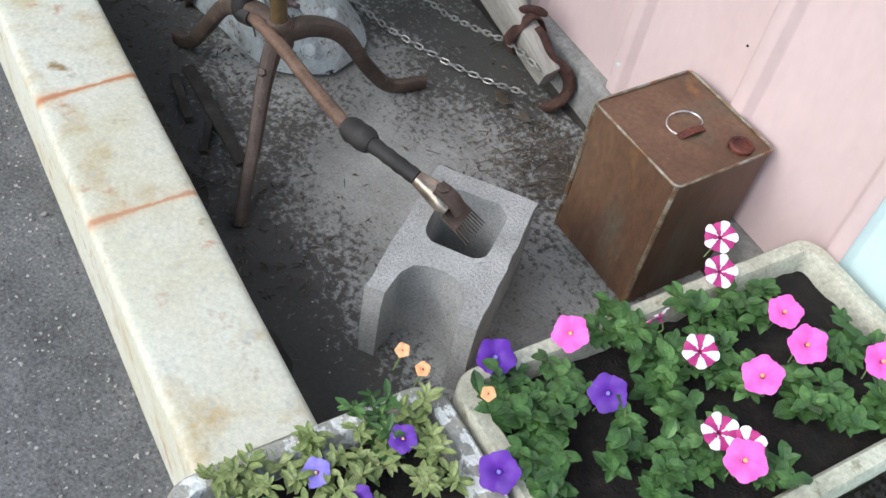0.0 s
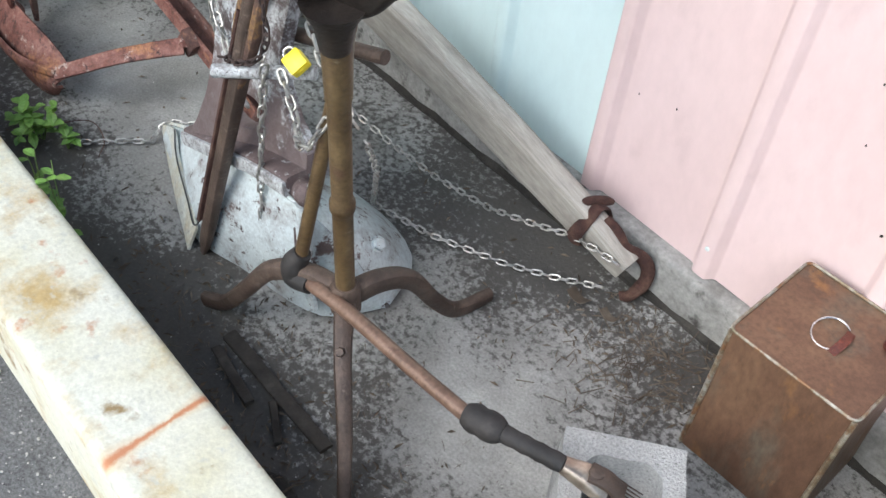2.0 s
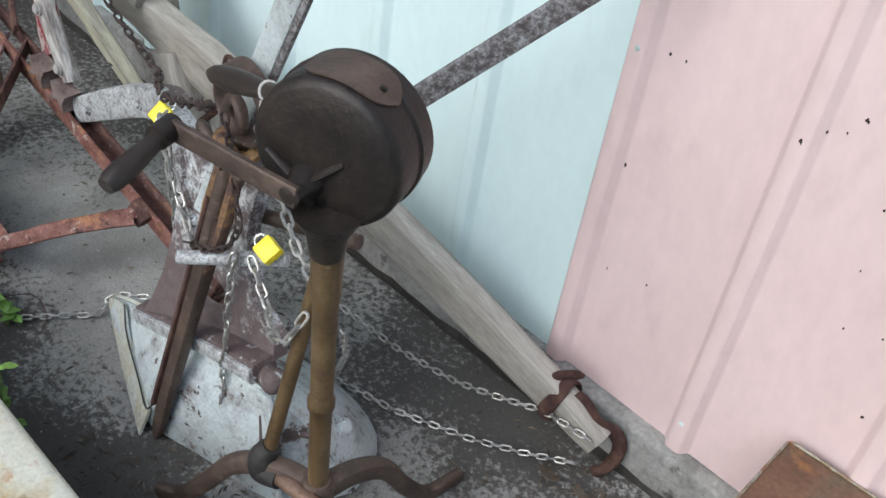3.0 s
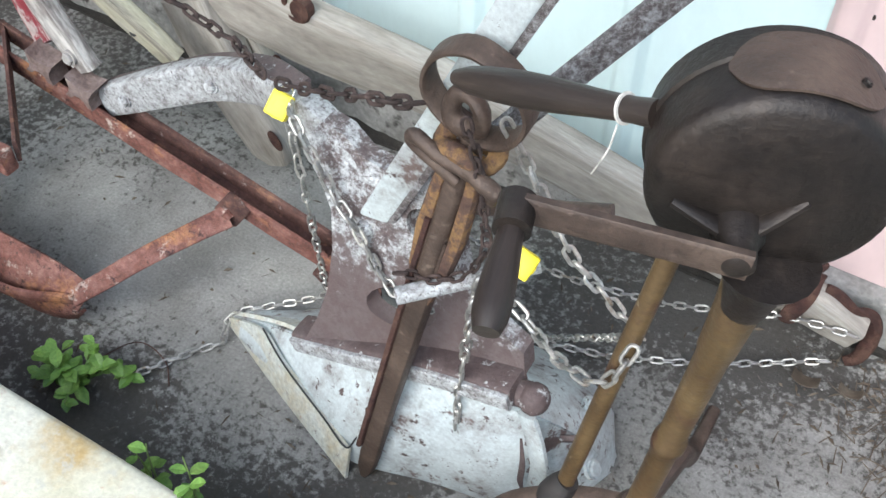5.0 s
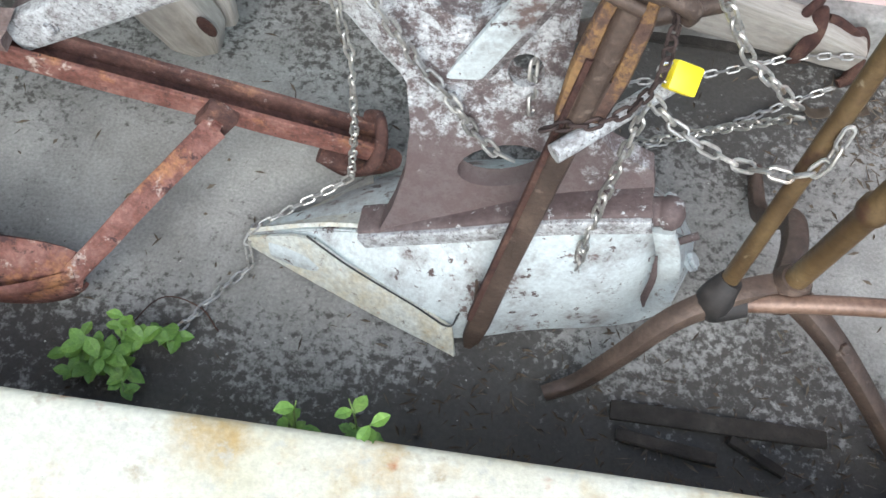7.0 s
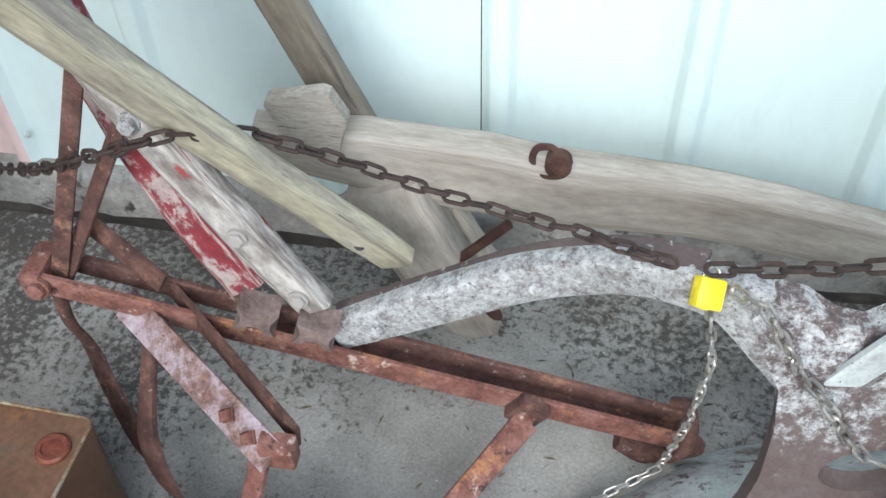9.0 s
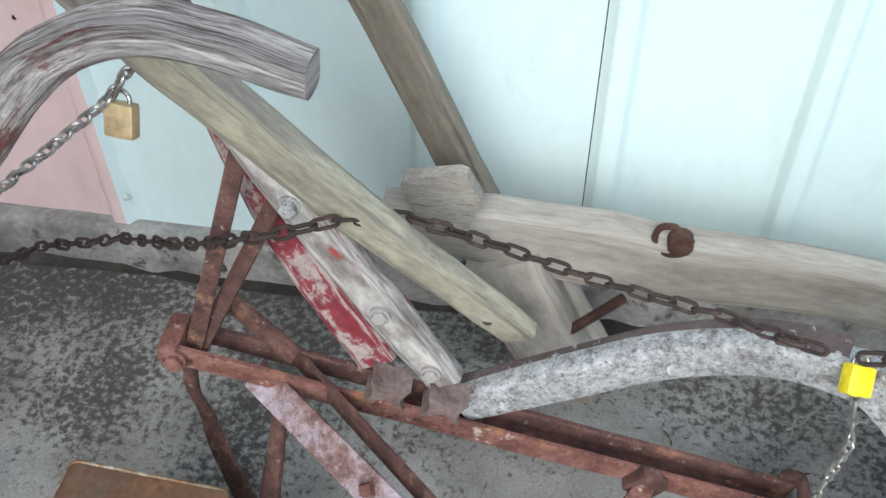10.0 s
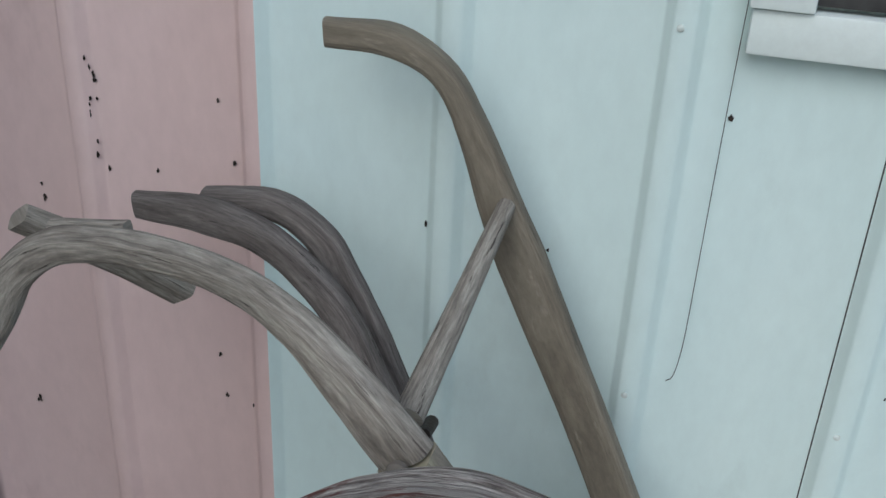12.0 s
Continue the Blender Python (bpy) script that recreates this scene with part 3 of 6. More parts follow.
M_BLUEPETAL = surface("lilac_petal", [(0.3, (0.16, 0.12, 0.55)), (0.7, (0.3, 0.24, 0.7))], 40, 0.6, 0, 0.1, 150, grain=0.1)
M_ORANGE = surface("apricot_petal", [(0.3, (0.75, 0.32, 0.12)), (0.7, (0.85, 0.48, 0.25))], 40, 0.6, 0, 0.1, 150, grain=0.1)
M_WHITEPETAL = surface("white_petal", [(0.3, (0.78, 0.72, 0.78)), (0.7, (0.85, 0.82, 0.85))], 40, 0.6, 0, 0.1, 150, grain=0.05)
M_CRIMSON = surface("crimson_petal", [(0.3, (0.36, 0.015, 0.14)), (0.7, (0.48, 0.03, 0.22))], 40, 0.6, 0, 0.1, 150, grain=0.08)
M_STEM = surface("green_stem", [(0.3, (0.09, 0.15, 0.04)), (0.7, (0.17, 0.24, 0.07))], 30, 0.6, 0, 0.1)
M_LITTER = surface("dry_litter", [(0.3, (0.05, 0.037, 0.026)), (0.55, (0.11, 0.085, 0.06)), (0.75, (0.22, 0.19, 0.15))], 12, 0.9, 0, 0.5)
M_ROTTEN = surface("rotten_wood", [(0.3, (0.018, 0.015, 0.012)), (0.55, (0.045, 0.038, 0.031)), (0.75, (0.085, 0.074, 0.062))], 14, 0.95, 0, 0.8, 90)
M_PANE = surface("pinkish_blind", [(0.3, (0.55, 0.45, 0.43)), (0.7, (0.62, 0.52, 0.5))], 5, 0.5, 0, 0.05)
M_STRING = surface("white_string", [(0.3, (0.6, 0.58, 0.52)), (0.7, (0.75, 0.73, 0.68))], 60, 0.9, 0, 0.2)

# ---- the setting ----
def grid_ground(name, x0, x1, y0, y1, step, z, lift, material, label):
    bm = bmesh.new()
    nx, ny = max(1, round((x1 - x0) / step)), max(1, round((y1 - y0) / step))
    vs = [[bm.verts.new((x0 + (x1 - x0) * i / nx, y0 + (y1 - y0) * j / ny, 0)) for j in range(ny + 1)] for i in range(nx + 1)]
    for row in vs:
        for v in row:
            v.co.z = z + lift * noise.noise(v.co * 7)
    for i in range(nx):
        for j in range(ny):
            bm.faces.new((vs[i][j], vs[i + 1][j], vs[i + 1][j + 1], vs[i][j + 1]))
    return solo(name, bm, material, label, "ground", kind="structure")


bm = bmesh.new()
bmesh.ops.create_grid(bm, x_segments=2, y_segments=2, size=400)
bmesh.ops.translate(bm, verts=bm.verts, vec=(0, 0, -0.02))
solo("ground", bm, M_ASPHALT, "grey gravelly asphalt outside the kerb", "ground", kind="structure")
grid_ground("pavement", -3.6, 3.2, -4.0, -1.165, 0.08, -0.005, 0.006, M_ASPHALT, "worn grey asphalt strewn with pale chips")
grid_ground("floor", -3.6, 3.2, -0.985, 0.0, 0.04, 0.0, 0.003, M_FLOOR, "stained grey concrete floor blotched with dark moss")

# a kerb of cream-painted timber
bm = bmesh.new()
sweep(bm, [V(-3.6 + 0.1211 * k, -1.079 + 0.004 * noise.noise(V(k * 0.3, 0, 0)), 0.122) for k in range(38)], (0.19, 0.262), (0, 1, 0), 24, 14)
solo("kerb", bm, M_KERB, "cream painted square kerb beam streaked with rust", "kerb", kind="structure")

# dirt gathered along the foot of the kerb and of the wall
def drift(name, x0, x1, edge, deep, wide, seed):
    bm = bmesh.new()
    nx, ny = round((x1 - x0) / 0.03), 9
    rows = []
    for i in range(nx + 1):
        x = x0 + (x1 - x0) * i / nx
        far = wide * (0.75 + 0.7 * noise.fractal(V(x * 4, seed, 0), 1.0, 2.0, 4))
        row = []
        for j in range(ny + 1):
            u = j / ny
            y = edge + (far if deep else -far) * u
            row.append(bm.verts.new((x, y, max(0.0045, 0.03 * (1 - u) ** 2) + 0.006 * (1 - u) * noise.noise(V(x * 25, y * 25, seed)) - (0.012 if j == ny else 0))))
        rows.append(row)
    for i in range(nx):
        for j in range(ny):
            bm.faces.new((rows[i][j], rows[i + 1][j], rows[i + 1][j + 1], rows[i][j + 1]))
    return solo(name, bm, M_DIRT, "dark damp soil gathered along the edge", "soil", kind="stuff")


drift("soil", -2.6, 0.86, -0.99, True, 0.085, 1.0)
drift("soil", -2.6, 0.86, -0.035, False, 0.022, 7.0)

# upstand and ribbed steel wall
bm = bmesh.new()
pts = [V(-3.6 + 0.06 * k, 0.03 + 0.006 * noise.noise(V(k * 0.5, 3, 0)), 0.06 + 0.006 * noise.noise(V(k * 0.4, 9, 0))) for k in range(114)]
sweep(bm, pts, (0.14, 0.125), (0, 1, 0), 20, 9, 0.004)
solo("trim", bm, M_NIB, "rough grey mortar upstand under the steel wall", "upstand", kind="structure")
# Unseen wall, added only to keep sky light off the west end
solo("wall_west", block((-2.75, -2.6, 0.0), (-2.52, -0.05, 3.0), 0.01), M_NIB, "plain grey unseen wall added to shade the west end of the yard", "wall", kind="structure")
wall = new("wall_north")
tagged(wall, "ribbed steel sheet wall in pink and mint panels", "wall", kind="structure")
ORIGIN[wall.name] = Vector()
PITCH, TOP = 0.317, 2.5


edges = [(-3.4885, 5, M_PINK), (-1.9035, 3, M_MINT), (-0.9525, 3, M_MINT), (-0.0015, 3, M_PINK), (0.9495, 6, M_MINT)]


def half_ribbed(x0, count, back, first, last):
    """A sheet whose first and last rib are its edges."""
    prof = []
    for k in range(count + 1):
        c = x0 + PITCH * k
        for dx, dy in ((-0.032, 0), (-0.026, -0.003), (-0.017, -0.017), (-0.012, -0.02), (0.012, -0.02), (0.017, -0.017), (0.026, -0.003), (0.032, 0)):
            if (k == 0 and dx < first) or (k == count and dx > last):
                continue
            prof.append((c + dx, dy + back))
    zs = [0.124, 0.5, 0.9, 1.3, 1.7, 2.1, TOP]
    return sheet([[(x, y, z) for z in zs] for x, y in prof], 0.0012)


for k, (x0, count, mat) in enumerate(edges):
    part("panel", half_ribbed(x0, count, -0.0025 * (k % 2), 0.0 if k == 1 else -0.03, 0.02 if k < 4 else 0.03), mat, wall, "pink painted steel sheet" if mat is M_PINK else "mint painted steel sheet")
for x, z in ((-1.275, 1.367), (-0.955, 0.781), (-1.875, 0.2), (-1.59, 1.41), (-0.64, 0.781), (-1.275, 0.781), (0.315, 0.20), (0.632, 0.78), (0.0, 0.86), (-0.32, 0.86), (-2.22, 0.2), (-0.955, 1.4)):
    bm = lathe((x, -0.019, z), (0, -1, 0), [(0, 0.0085), (0.002, 0.008), (0.003, 0.0055), (0.006, 0.005), (0.007, 0.003)], 12)
    part("screw", bm, M_SCREW, wall, "painted screw with washer")
random.seed(8)
CHIPS = [(0.493, 0.581), (0.553, 0.604), (0.584, 0.45), (0.317, 0.851), (0.371, 0.887), (0.39, 0.919), (0.345, 0.879), (0.476, 0.692), (0.467, 0.804), (0.053, 0.868), (0.084, 0.87), (0.029, 0.632), (0.145, 0.424), (0.055, 0.404),
         (-2.21, 1.195), (-2.208, 1.171), (-2.218, 1.131), (-2.21, 1.067), (-2.2, 1.016), (-2.222, 1.034), (-1.969, 1.166), (-1.935, 0.584), (-2.34, 0.939), (-1.996, 0.683), (-1.987, 0.595), (-2.089, 1.027), (-2.42, 0.481), (-1.946, 1.063), (-1.616, 1.017), (-1.422, 1.002), (-1.191, 1.249), (-0.901, 0.851)]
for x, z in CHIPS:
    x += 0.018 if x < -2.19 else 0
    near = abs((x + 1.9035) / PITCH - round((x + 1.9035) / PITCH)) * PITCH
    y = -0.0235 if near < 0.013 else (-0.013 if near < 0.03 else -0.0038)
    for k in range(3 if x < -2.19 else 1):
        cx, cz, r = x + random.gauss(0, 0.004) * k, z + random.gauss(0, 0.012) * k, random.uniform(0.002, 0.0045)
        loop = [(cx + r * random.uniform(0.3, 1.1) * math.cos(a), cz + r * random.uniform(0.5, 2.0) * math.sin(a)) for a in np.linspace(0, 6.28, 9)[:-1]]
        part("paint_chip", plate(loop, [], lambda u, v, w, y=y: V(u, y - w, v), 0.0008), M_IRON, wall, "dark chip in the paint")
bm = block((-3.6, 0.03, 0.0), (3.2, 0.12, TOP), 0)
part("backing", bm, M_NIB, wall)
wire = [(-1.196, -0.024, 1.42), (-1.198, -0.022, 1.25), (-1.199, -0.02, 1.05), (-1.200, -0.02, 0.9), (-1.206, -0.02, 0.835), (-1.216, -0.02, 0.82)]
solo("wire", sweep(bmesh.new(), curve(wire), (0.0014, 0.0014), (1, 0, 0), 6), M_LINE, "thin black wire hanging down the mint wall", "wire")
solo("lap_seal", sweep(bmesh.new(), [(-0.984, -0.0035, 0.13), (-0.984, -0.0035, 0.8), (-0.984, -0.0035, TOP)], (0.0022, 0.003), (1, 0, 0), 6), M_LINE, "dark line where two mint sheets lap", "seam", kind="structure")
window = new("window_1")
ORIGIN[window.name] = Vector()
tagged(window, "window low edge with pale trim in the mint wall", "window", kind="structure")
part("window_sill", block((-1.19, -0.045, 1.348), (-0.1, -0.002, 1.408), 0.006), M_TRIM, window, "pale mint sill board")
part("window_frame", block((-1.195, -0.055, 1.409), (-1.115, -0.002, 2.2), 0.005), M_TRIM, window)
# Black strip for the shade in the gap above the sill, no frame member
part("window_frame", block((-1.113, -0.03, 1.415), (-0.1, -0.004, 1.437), 0.002), M_LINE, window, "black strip standing in for the shadow in the gap")
part("pane", block((-1.113, -0.022, 1.439), (-0.1, -0.006, 2.2), 0.002), M_PANE, window, "pinkish blind behind the sill")

# ---- square tins ----
def tin(at, size, high, turn, label, handle=True):
    t = thing("metal_drum", (at[0], at[1], 0), label, "tin can", "square rusty tins")
    m = Matrix.Translation((at[0], at[1], 0)) @ Matrix.Rotation(radians(turn), 4, "Z")
    s = size / 2
    bm = bmesh.new()
    rows = []
    for z, g in ((0.0, -0.004), (0.006, 0.0), (0.03, 0.0), (high * 0.35, -0.003), (high * 0.65, -0.002), (high - 0.02, 0.0), (high - 0.006, 0.0)):
        r, row = 0.014, []
        for cx, cy, a0 in ((1, 1, 0), (-1, 1, 90), (-1, -1, 180), (1, -1, 270)):
            for k in range(5):
                a = radians(a0 + k * 22.5)
                row.append(bm.verts.new(m @ V(cx * (s - r + g) + r * math.cos(a), cy * (s - r + g) + r * math.sin(a), z)))
            row.append(bm.verts.new(m @ V(*((0, cy * (s + g * 3.0), z) if cx * cy > 0 else (cx * (s + g * 3.0), 0, z)))))
        rows.append(row)
    n = len(rows[0])
    for a, b in zip(rows, rows[1:]):
        for j in range(n):
            bm.faces.new((a[j], a[(j + 1) % n], b[(j + 1) % n], b[j]))
    bm.faces.new(rows[0]), bm.faces.new(rows[-1])
    part("body", bm, M_CANSIDE, t)
    bm = bmesh.new()
    ringp = [m @ V(*p, high - 0.004) for p in [(cx * (s - 0.014) + 0.014 * math.cos(radians(a0 + k * 22.5)), cy * (s - 0.014) + 0.014 * math.sin(radians(a0 + k * 22.5))) for cx, cy, a0 in ((1, 1, 0), (-1, 1, 90), (-1, -1, 180), (1, -1, 270)) for k in range(5)]]
    sweep(bm, ringp, (0.006, 0.0055), (0, 0, 1), 8, ring=True)
    part("rim", bm, M_CANEDGE, t, "worn folded rim")
    for cx, cy in ((1, -1), (-1, -1)):
        part("seam", bar(m @ V(cx * (s - 0.004), cy * (s - 0.004), 0.004), m @ V(cx * (s - 0.004), cy * (s - 0.004), high - 0.008), 0.009, 0.009, m.to_3x3() @ V(1, 1, 0), 8, 3), M_CANEDGE, t, "pale worn corner seam")
    top = plate([(x, y) for x, y in ((-s + 0.004, -s + 0.004), (s - 0.004, -s + 0.004), (s - 0.004, s - 0.004), (-s + 0.004, s - 0.004))], [], lambda u, v, w: m @ V(u, v, high - 0.0095 + w), 0.003)
    part("lid", top, M_CANTOP, t, "rust-red top")
    cap = lathe(m @ V(s * 0.72, s * 0.55, high - 0.007), (0, 0, 1), [(0, 0.024), (0.006, 0.024), (0.009, 0.021), (0.0085, 0.016), (0.006, 0.015)], 20)
    part("cap", cap, M_CANTOP, t, "round rusted cap")
    if handle:
        hp = [m @ V(0.03 * math.cos(a) - 0.005, 0.036 * math.sin(a) + 0.005, high - 0.004 + 0.003 * math.sin(a)) for a in np.linspace(radians(50), radians(320), 16)]
        part("handle", sweep(bmesh.new(), hp, (0.004, 0.004), (0, 0, 1), 6), M_SHACKLE, t, "thin bright wire handle")
        part("handle_lug", sweep(bmesh.new(), curve([m @ V(0.018, -0.03, high - 0.007), m @ V(0.022, 0, high + 0.004), m @ V(0.018, 0.035, high - 0.007)]), (0.016, 0.003), (1, 0, 0), 8, 5), M_CANTOP, t, "rusted strap under the wire")
    return t


tin((0.631, -0.146), 0.24, 0.342, 2.5, "tall square rusty brown tin standing by the pink wall")
tin((-1.565, -0.785), 0.245, 0.305, -3.0, "second square rusty tin standing behind the kerb", False)

# ---- concrete block ----
def cinder_block():
    c, d = V(0.615, -0.597, 0), V(-0.628, 0.778, 0).normalized()
    e = V(-d.y, d.x, 0)
    L2, W2 = 0.165, 0.101

    def rr(u0, u1, v0, v1, r=0.02):
        out = []
        for cu, cv, a0 in ((u1 - r, v1 - r, 0), (u0 + r, v1 - r, 90), (u0 + r, v0 + r, 180), (u1 - r, v0 + r, 270)):
            out += [(cu + r * math.cos(radians(a0 + 22.5 * k)), cv + r * math.sin(radians(a0 + 22.5 * k))) for k in range(5)]
        return out

    bay = [(-L2, -0.068), (-0.11, -0.060), (-0.085, -0.045), (-0.074, -0.02), (-0.072, 0.0), (-0.074, 0.02), (-0.085, 0.045), (-0.11, 0.060), (-L2, 0.068)]
    outer = [(-L2, -W2)] + [(-L2 + 2 * L2 * k / 4, -W2) for k in range(1, 5)] + [(L2, W2)] + [(L2 - 2 * L2 * k / 4, W2) for k in range(1, 5)]
    outer += bay[::-1]
    hole = rr(-0.022, L2 - 0.042, -0.062, 0.062, 0.034)
    bm = plate(outer, [hole], lambda u, v, w: c + d * u + e * v + V(0, 0, w), 0.19)
    bmesh.ops.subdivide_edges(bm, edges=[k for k in bm.edges if k.calc_length() > 0.05], cuts=3, use_grid_fill=True)
    for v in bm.verts:
        v.co += 0.003 * noise.noise_vector(v.co * 30) + 0.0022 * noise.noise_vector(v.co * 95)
    ob = solo("concrete_block", bm, M_BLOCK, "grey hollow concrete block with open end under the clipper", "block")
    return ob


cinder_block()

# ---- hand-cranked shearing machine on its tripod ----
sm = thing("shearing_machine", (0.02, -0.68, 0), "old hand-cranked shearing machine with iron drum on a three-legged stand", "shearing machine")
AX = V(0.36, -0.93, 0).normalized()
C = V(0.036, -0.699, 0.940)
SIDE = V(AX.y, -AX.x, 0)
R = 0.0995
part("drum", lathe(C, AX, [(-0.05, 0.02), (-0.05, R * 0.9), (-0.044, R), (-0.02, R), (-0.018, R + 0.003), (-0.010, R + 0.003), (-0.008, R), (0.034, R), (0.042, R * 0.97), (0.048, R * 0.88), (0.05, R * 0.5), (0.052, 0.02)], 48), M_IRON, sm, "dark iron drum housing")
part("cover_plate", sheet([[C + AX * (0.002 + 0.034 * w * (1 - abs(s) ** 5 * 0.9)) + (SIDE * math.cos(radians(96 - 36 * s)) + V(0, 0, 1) * math.sin(radians(96 - 36 * s))) * (R + 0.0022) for w in (-1, -0.5, 0, 0.5, 1)] for s in np.linspace(-1, 1, 16)], 0.0025), M_BROWNIRON, sm, "curved brown cover plate")
part("screw", bolt(C + AX * 0.006 + (SIDE * math.cos(radians(118)) + V(0, 0, 1) * math.sin(radians(118))) * (R + 0.003), SIDE * math.cos(radians(118)) + V(0, 0, 1) * math.sin(radians(118)), 0.0035, 0.002), M_IRON, sm)
hub = V(0.045, -0.772, 0.905)
for a in (20, 140, 255):
    q = hub + (SIDE * math.cos(radians(a)) + V(0, 0, 1) * math.sin(radians(a))) * 0.06 - AX * 0.02
    part("spider_arm", sweep(bmesh.new(), curve([hub - AX * 0.015, (hub + q) / 2 - AX * 0.008, q - AX * 0.004]), [(0.03, 0.014), (0.02, 0.012), (0.012, 0.01)], AX, 10), M_IRON, sm, "raised casting arm")
part("crank_boss", lathe(hub - AX * 0.03, AX, [(0, 0.024), (0.02, 0.022), (0.03, 0.016), (0.05, 0.014), (0.053, 0.009)], 18), M_IRON, sm)
knee = V(-0.122, -0.836, 0.920)
crank = part("crank_arm", bar(hub + AX * 0.014 + V(0.01, 0, 0), knee, 0.010, 0.03, AX, 12, 6, 6), M_BROWNIRON, sm, "flat brown crank arm")
grip_end = knee + V(0.032, -0.106, -0.025)
part("crank_grip", sweep(bmesh.new(), [knee.lerp(grip_end, u) for u in np.linspace(0, 1, 12)], [0.026, 0.025, 0.022, 0.023, 0.025, 0.027, 0.029, 0.030, 0.031, 0.031, 0.029, 0.022], (0, 0, 1), 16), M_DARKWOOD, sm, "turned dark wooden crank grip")
part("ferrule", rod(knee - V(0.003, -0.008, 0), knee + V(0.008, -0.024, -0.002), 0.0165, n=16), M_IRON, sm)
ha, hb = V(-0.055, -0.725, 0.965), V(-0.275, -0.675, 0.872)
sg = part("side_grip", sweep(bmesh.new(), [ha.lerp(hb, u) for u in np.linspace(0, 1, 12)], [0.026, 0.023, 0.024, 0.026, 0.029, 0.032, 0.034, 0.035, 0.034, 0.032, 0.028, 0.016], (0, 0, 1), 16), M_DARKWOOD, sm, "turned dark wooden side grip")
part("string", rod(ha.lerp(hb, 0.13), ha.lerp(hb, 0.14), 0.0145, n=14), M_STRING, sm, "white string tied round the grip")
part("string", sweep(bmesh.new(), curve([ha.lerp(hb, 0.14) + V(0, -0.012, -0.01), ha.lerp(hb, 0.16) + V(0, -0.012, -0.04), ha.lerp(hb, 0.22) + V(0, -0.01, -0.075)]), (0.002, 0.002), (1, 0, 0), 6), M_STRING, sm)
post_top, post_low = V(0.062, -0.735, 0.85), V(0.016, -0.676, 0.2)
pp = [post_top.lerp(post_low, u) for u in (0, 0.1, 0.22, 0.23, 0.55, 0.56, 0.585, 0.6, 0.625, 0.64, 1.0)]
part("post", sweep(bmesh.new(), pp, [0.052, 0.044, 0.040, 0.036, 0.034, 0.042, 0.042, 0.034, 0.034, 0.034, 0.034], (1, 0, 0), 18), M_PIPE, sm, "ochre-brown tubular post")
part("neck", lathe(post_top - V(0, 0, 0.05), (post_top - post_low), [(0, 0.022), (0.04, 0.028), (0.075, 0.045)], 18), M_IRON, sm)
for pts in ([(0.016, -0.676, 0.225), (-0.055, -0.705, 0.235), (-0.13, -0.735, 0.20), (-0.185, -0.76, 0.115), (-0.235, -0.78, 0.04), (-0.285, -0.80, 0.018)],
            [(0.016, -0.676, 0.225), (0.03, -0.61, 0.235), (0.038, -0.545, 0.20), (0.043, -0.48, 0.10), (0.045, -0.42, 0.035), (0.046, -0.33, 0.02)],
            [(0.016, -0.676, 0.225), (0.062, -0.715, 0.215), (0.115, -0.755, 0.18), (0.19, -0.805, 0.105), (0.285, -0.876, 0.0)]):
    part("leg", sweep(bmesh.new(), curve(pts, 5), [(0.046, 0.04), (0.04, 0.036), (0.034, 0.032), (0.032, 0.028), (0.034, 0.022)], (0, 0, 1), 12, 3), M_BROWNIRON, sm, "curved rusty cast leg")
part("hub", lathe((0.016, -0.676, 0.19), (0.04, -0.05, 0.65), [(0, 0.02), (0.005, 0.028), (0.06, 0.028), (0.075, 0.021)], 18), M_BROWNIRON, sm)
part("bolt", bolt((0.1, -0.748, 0.205), (0.3, -0.5, 0.7), 0.009), M_BROWNIRON, sm)
joint = V(-0.083, -0.715, 0.232)
part("drive_tube", rod(V(-0.027, -0.645, 0.76), joint + V(0.004, 0.005, 0.01), 0.0125, n=14, steps=6), M_PIPE, sm, "upper ochre drive tube")
part("joint_boot", sweep(bmesh.new(), curve([joint + V(0.01, 0.01, 0.045), joint + V(0, 0, 0.015), joint + V(0.004, 0, -0.012), joint + V(0.045, 0.002, -0.004)]), [0.034, 0.05, 0.054, 0.036], (0, 1, 0), 14), M_RUBBER, sm, "black taped joint")
fl = [joint + V(0.03, 0.002, -0.004), V(0.08, -0.708, 0.252), V(0.22, -0.7, 0.258), V(0.352, -0.692, 0.268)]
part("drive_tube", sweep(bmesh.new(), curve(fl), 0.027, (0, 0, 1), 14), M_COPPER, sm, "brown lower drive tube")
part("rubber_collar", sweep(bmesh.new(), [V(0.35, -0.692, 0.268).lerp(V(0.415, -0.671, 0.272), u) for u in np.linspace(0, 1, 8)], [0.036, 0.046, 0.05, 0.046, 0.05, 0.05, 0.046, 0.034], (0, 0, 1), 16), M_RUBBER, sm, "ribbed black rubber collar")
part("sleeve", sweep(bmesh.new(), [V(0.412, -0.672, 0.272).lerp(V(0.505, -0.628, 0.258), u) for u in np.linspace(0, 1, 9)], [0.03, 0.031, 0.028, 0.031, 0.028, 0.031, 0.028, 0.031, 0.028], (0, 0, 1), 16), M_RUBBER, sm, "dark ribbed sleeve")
hd = (V(0.612, -0.565, 0.222) - V(0.505, -0.628, 0.258)).normalized()
hs = hd.cross(V(0, 0, 1)).normalized()
h0 = V(0.505, -0.628, 0.258)
clip = part("handpiece", sweep(bmesh.new(), [h0 + hd * u for u in (0, 0.012, 0.035, 0.06, 0.078)], [(0.028, 0.026), (0.032, 0.028), (0.042, 0.034), (0.054, 0.032), (0.05, 0.022)], hs, 16, 2.6), M_NICKEL, sm, "worn nickel clipper handpiece")
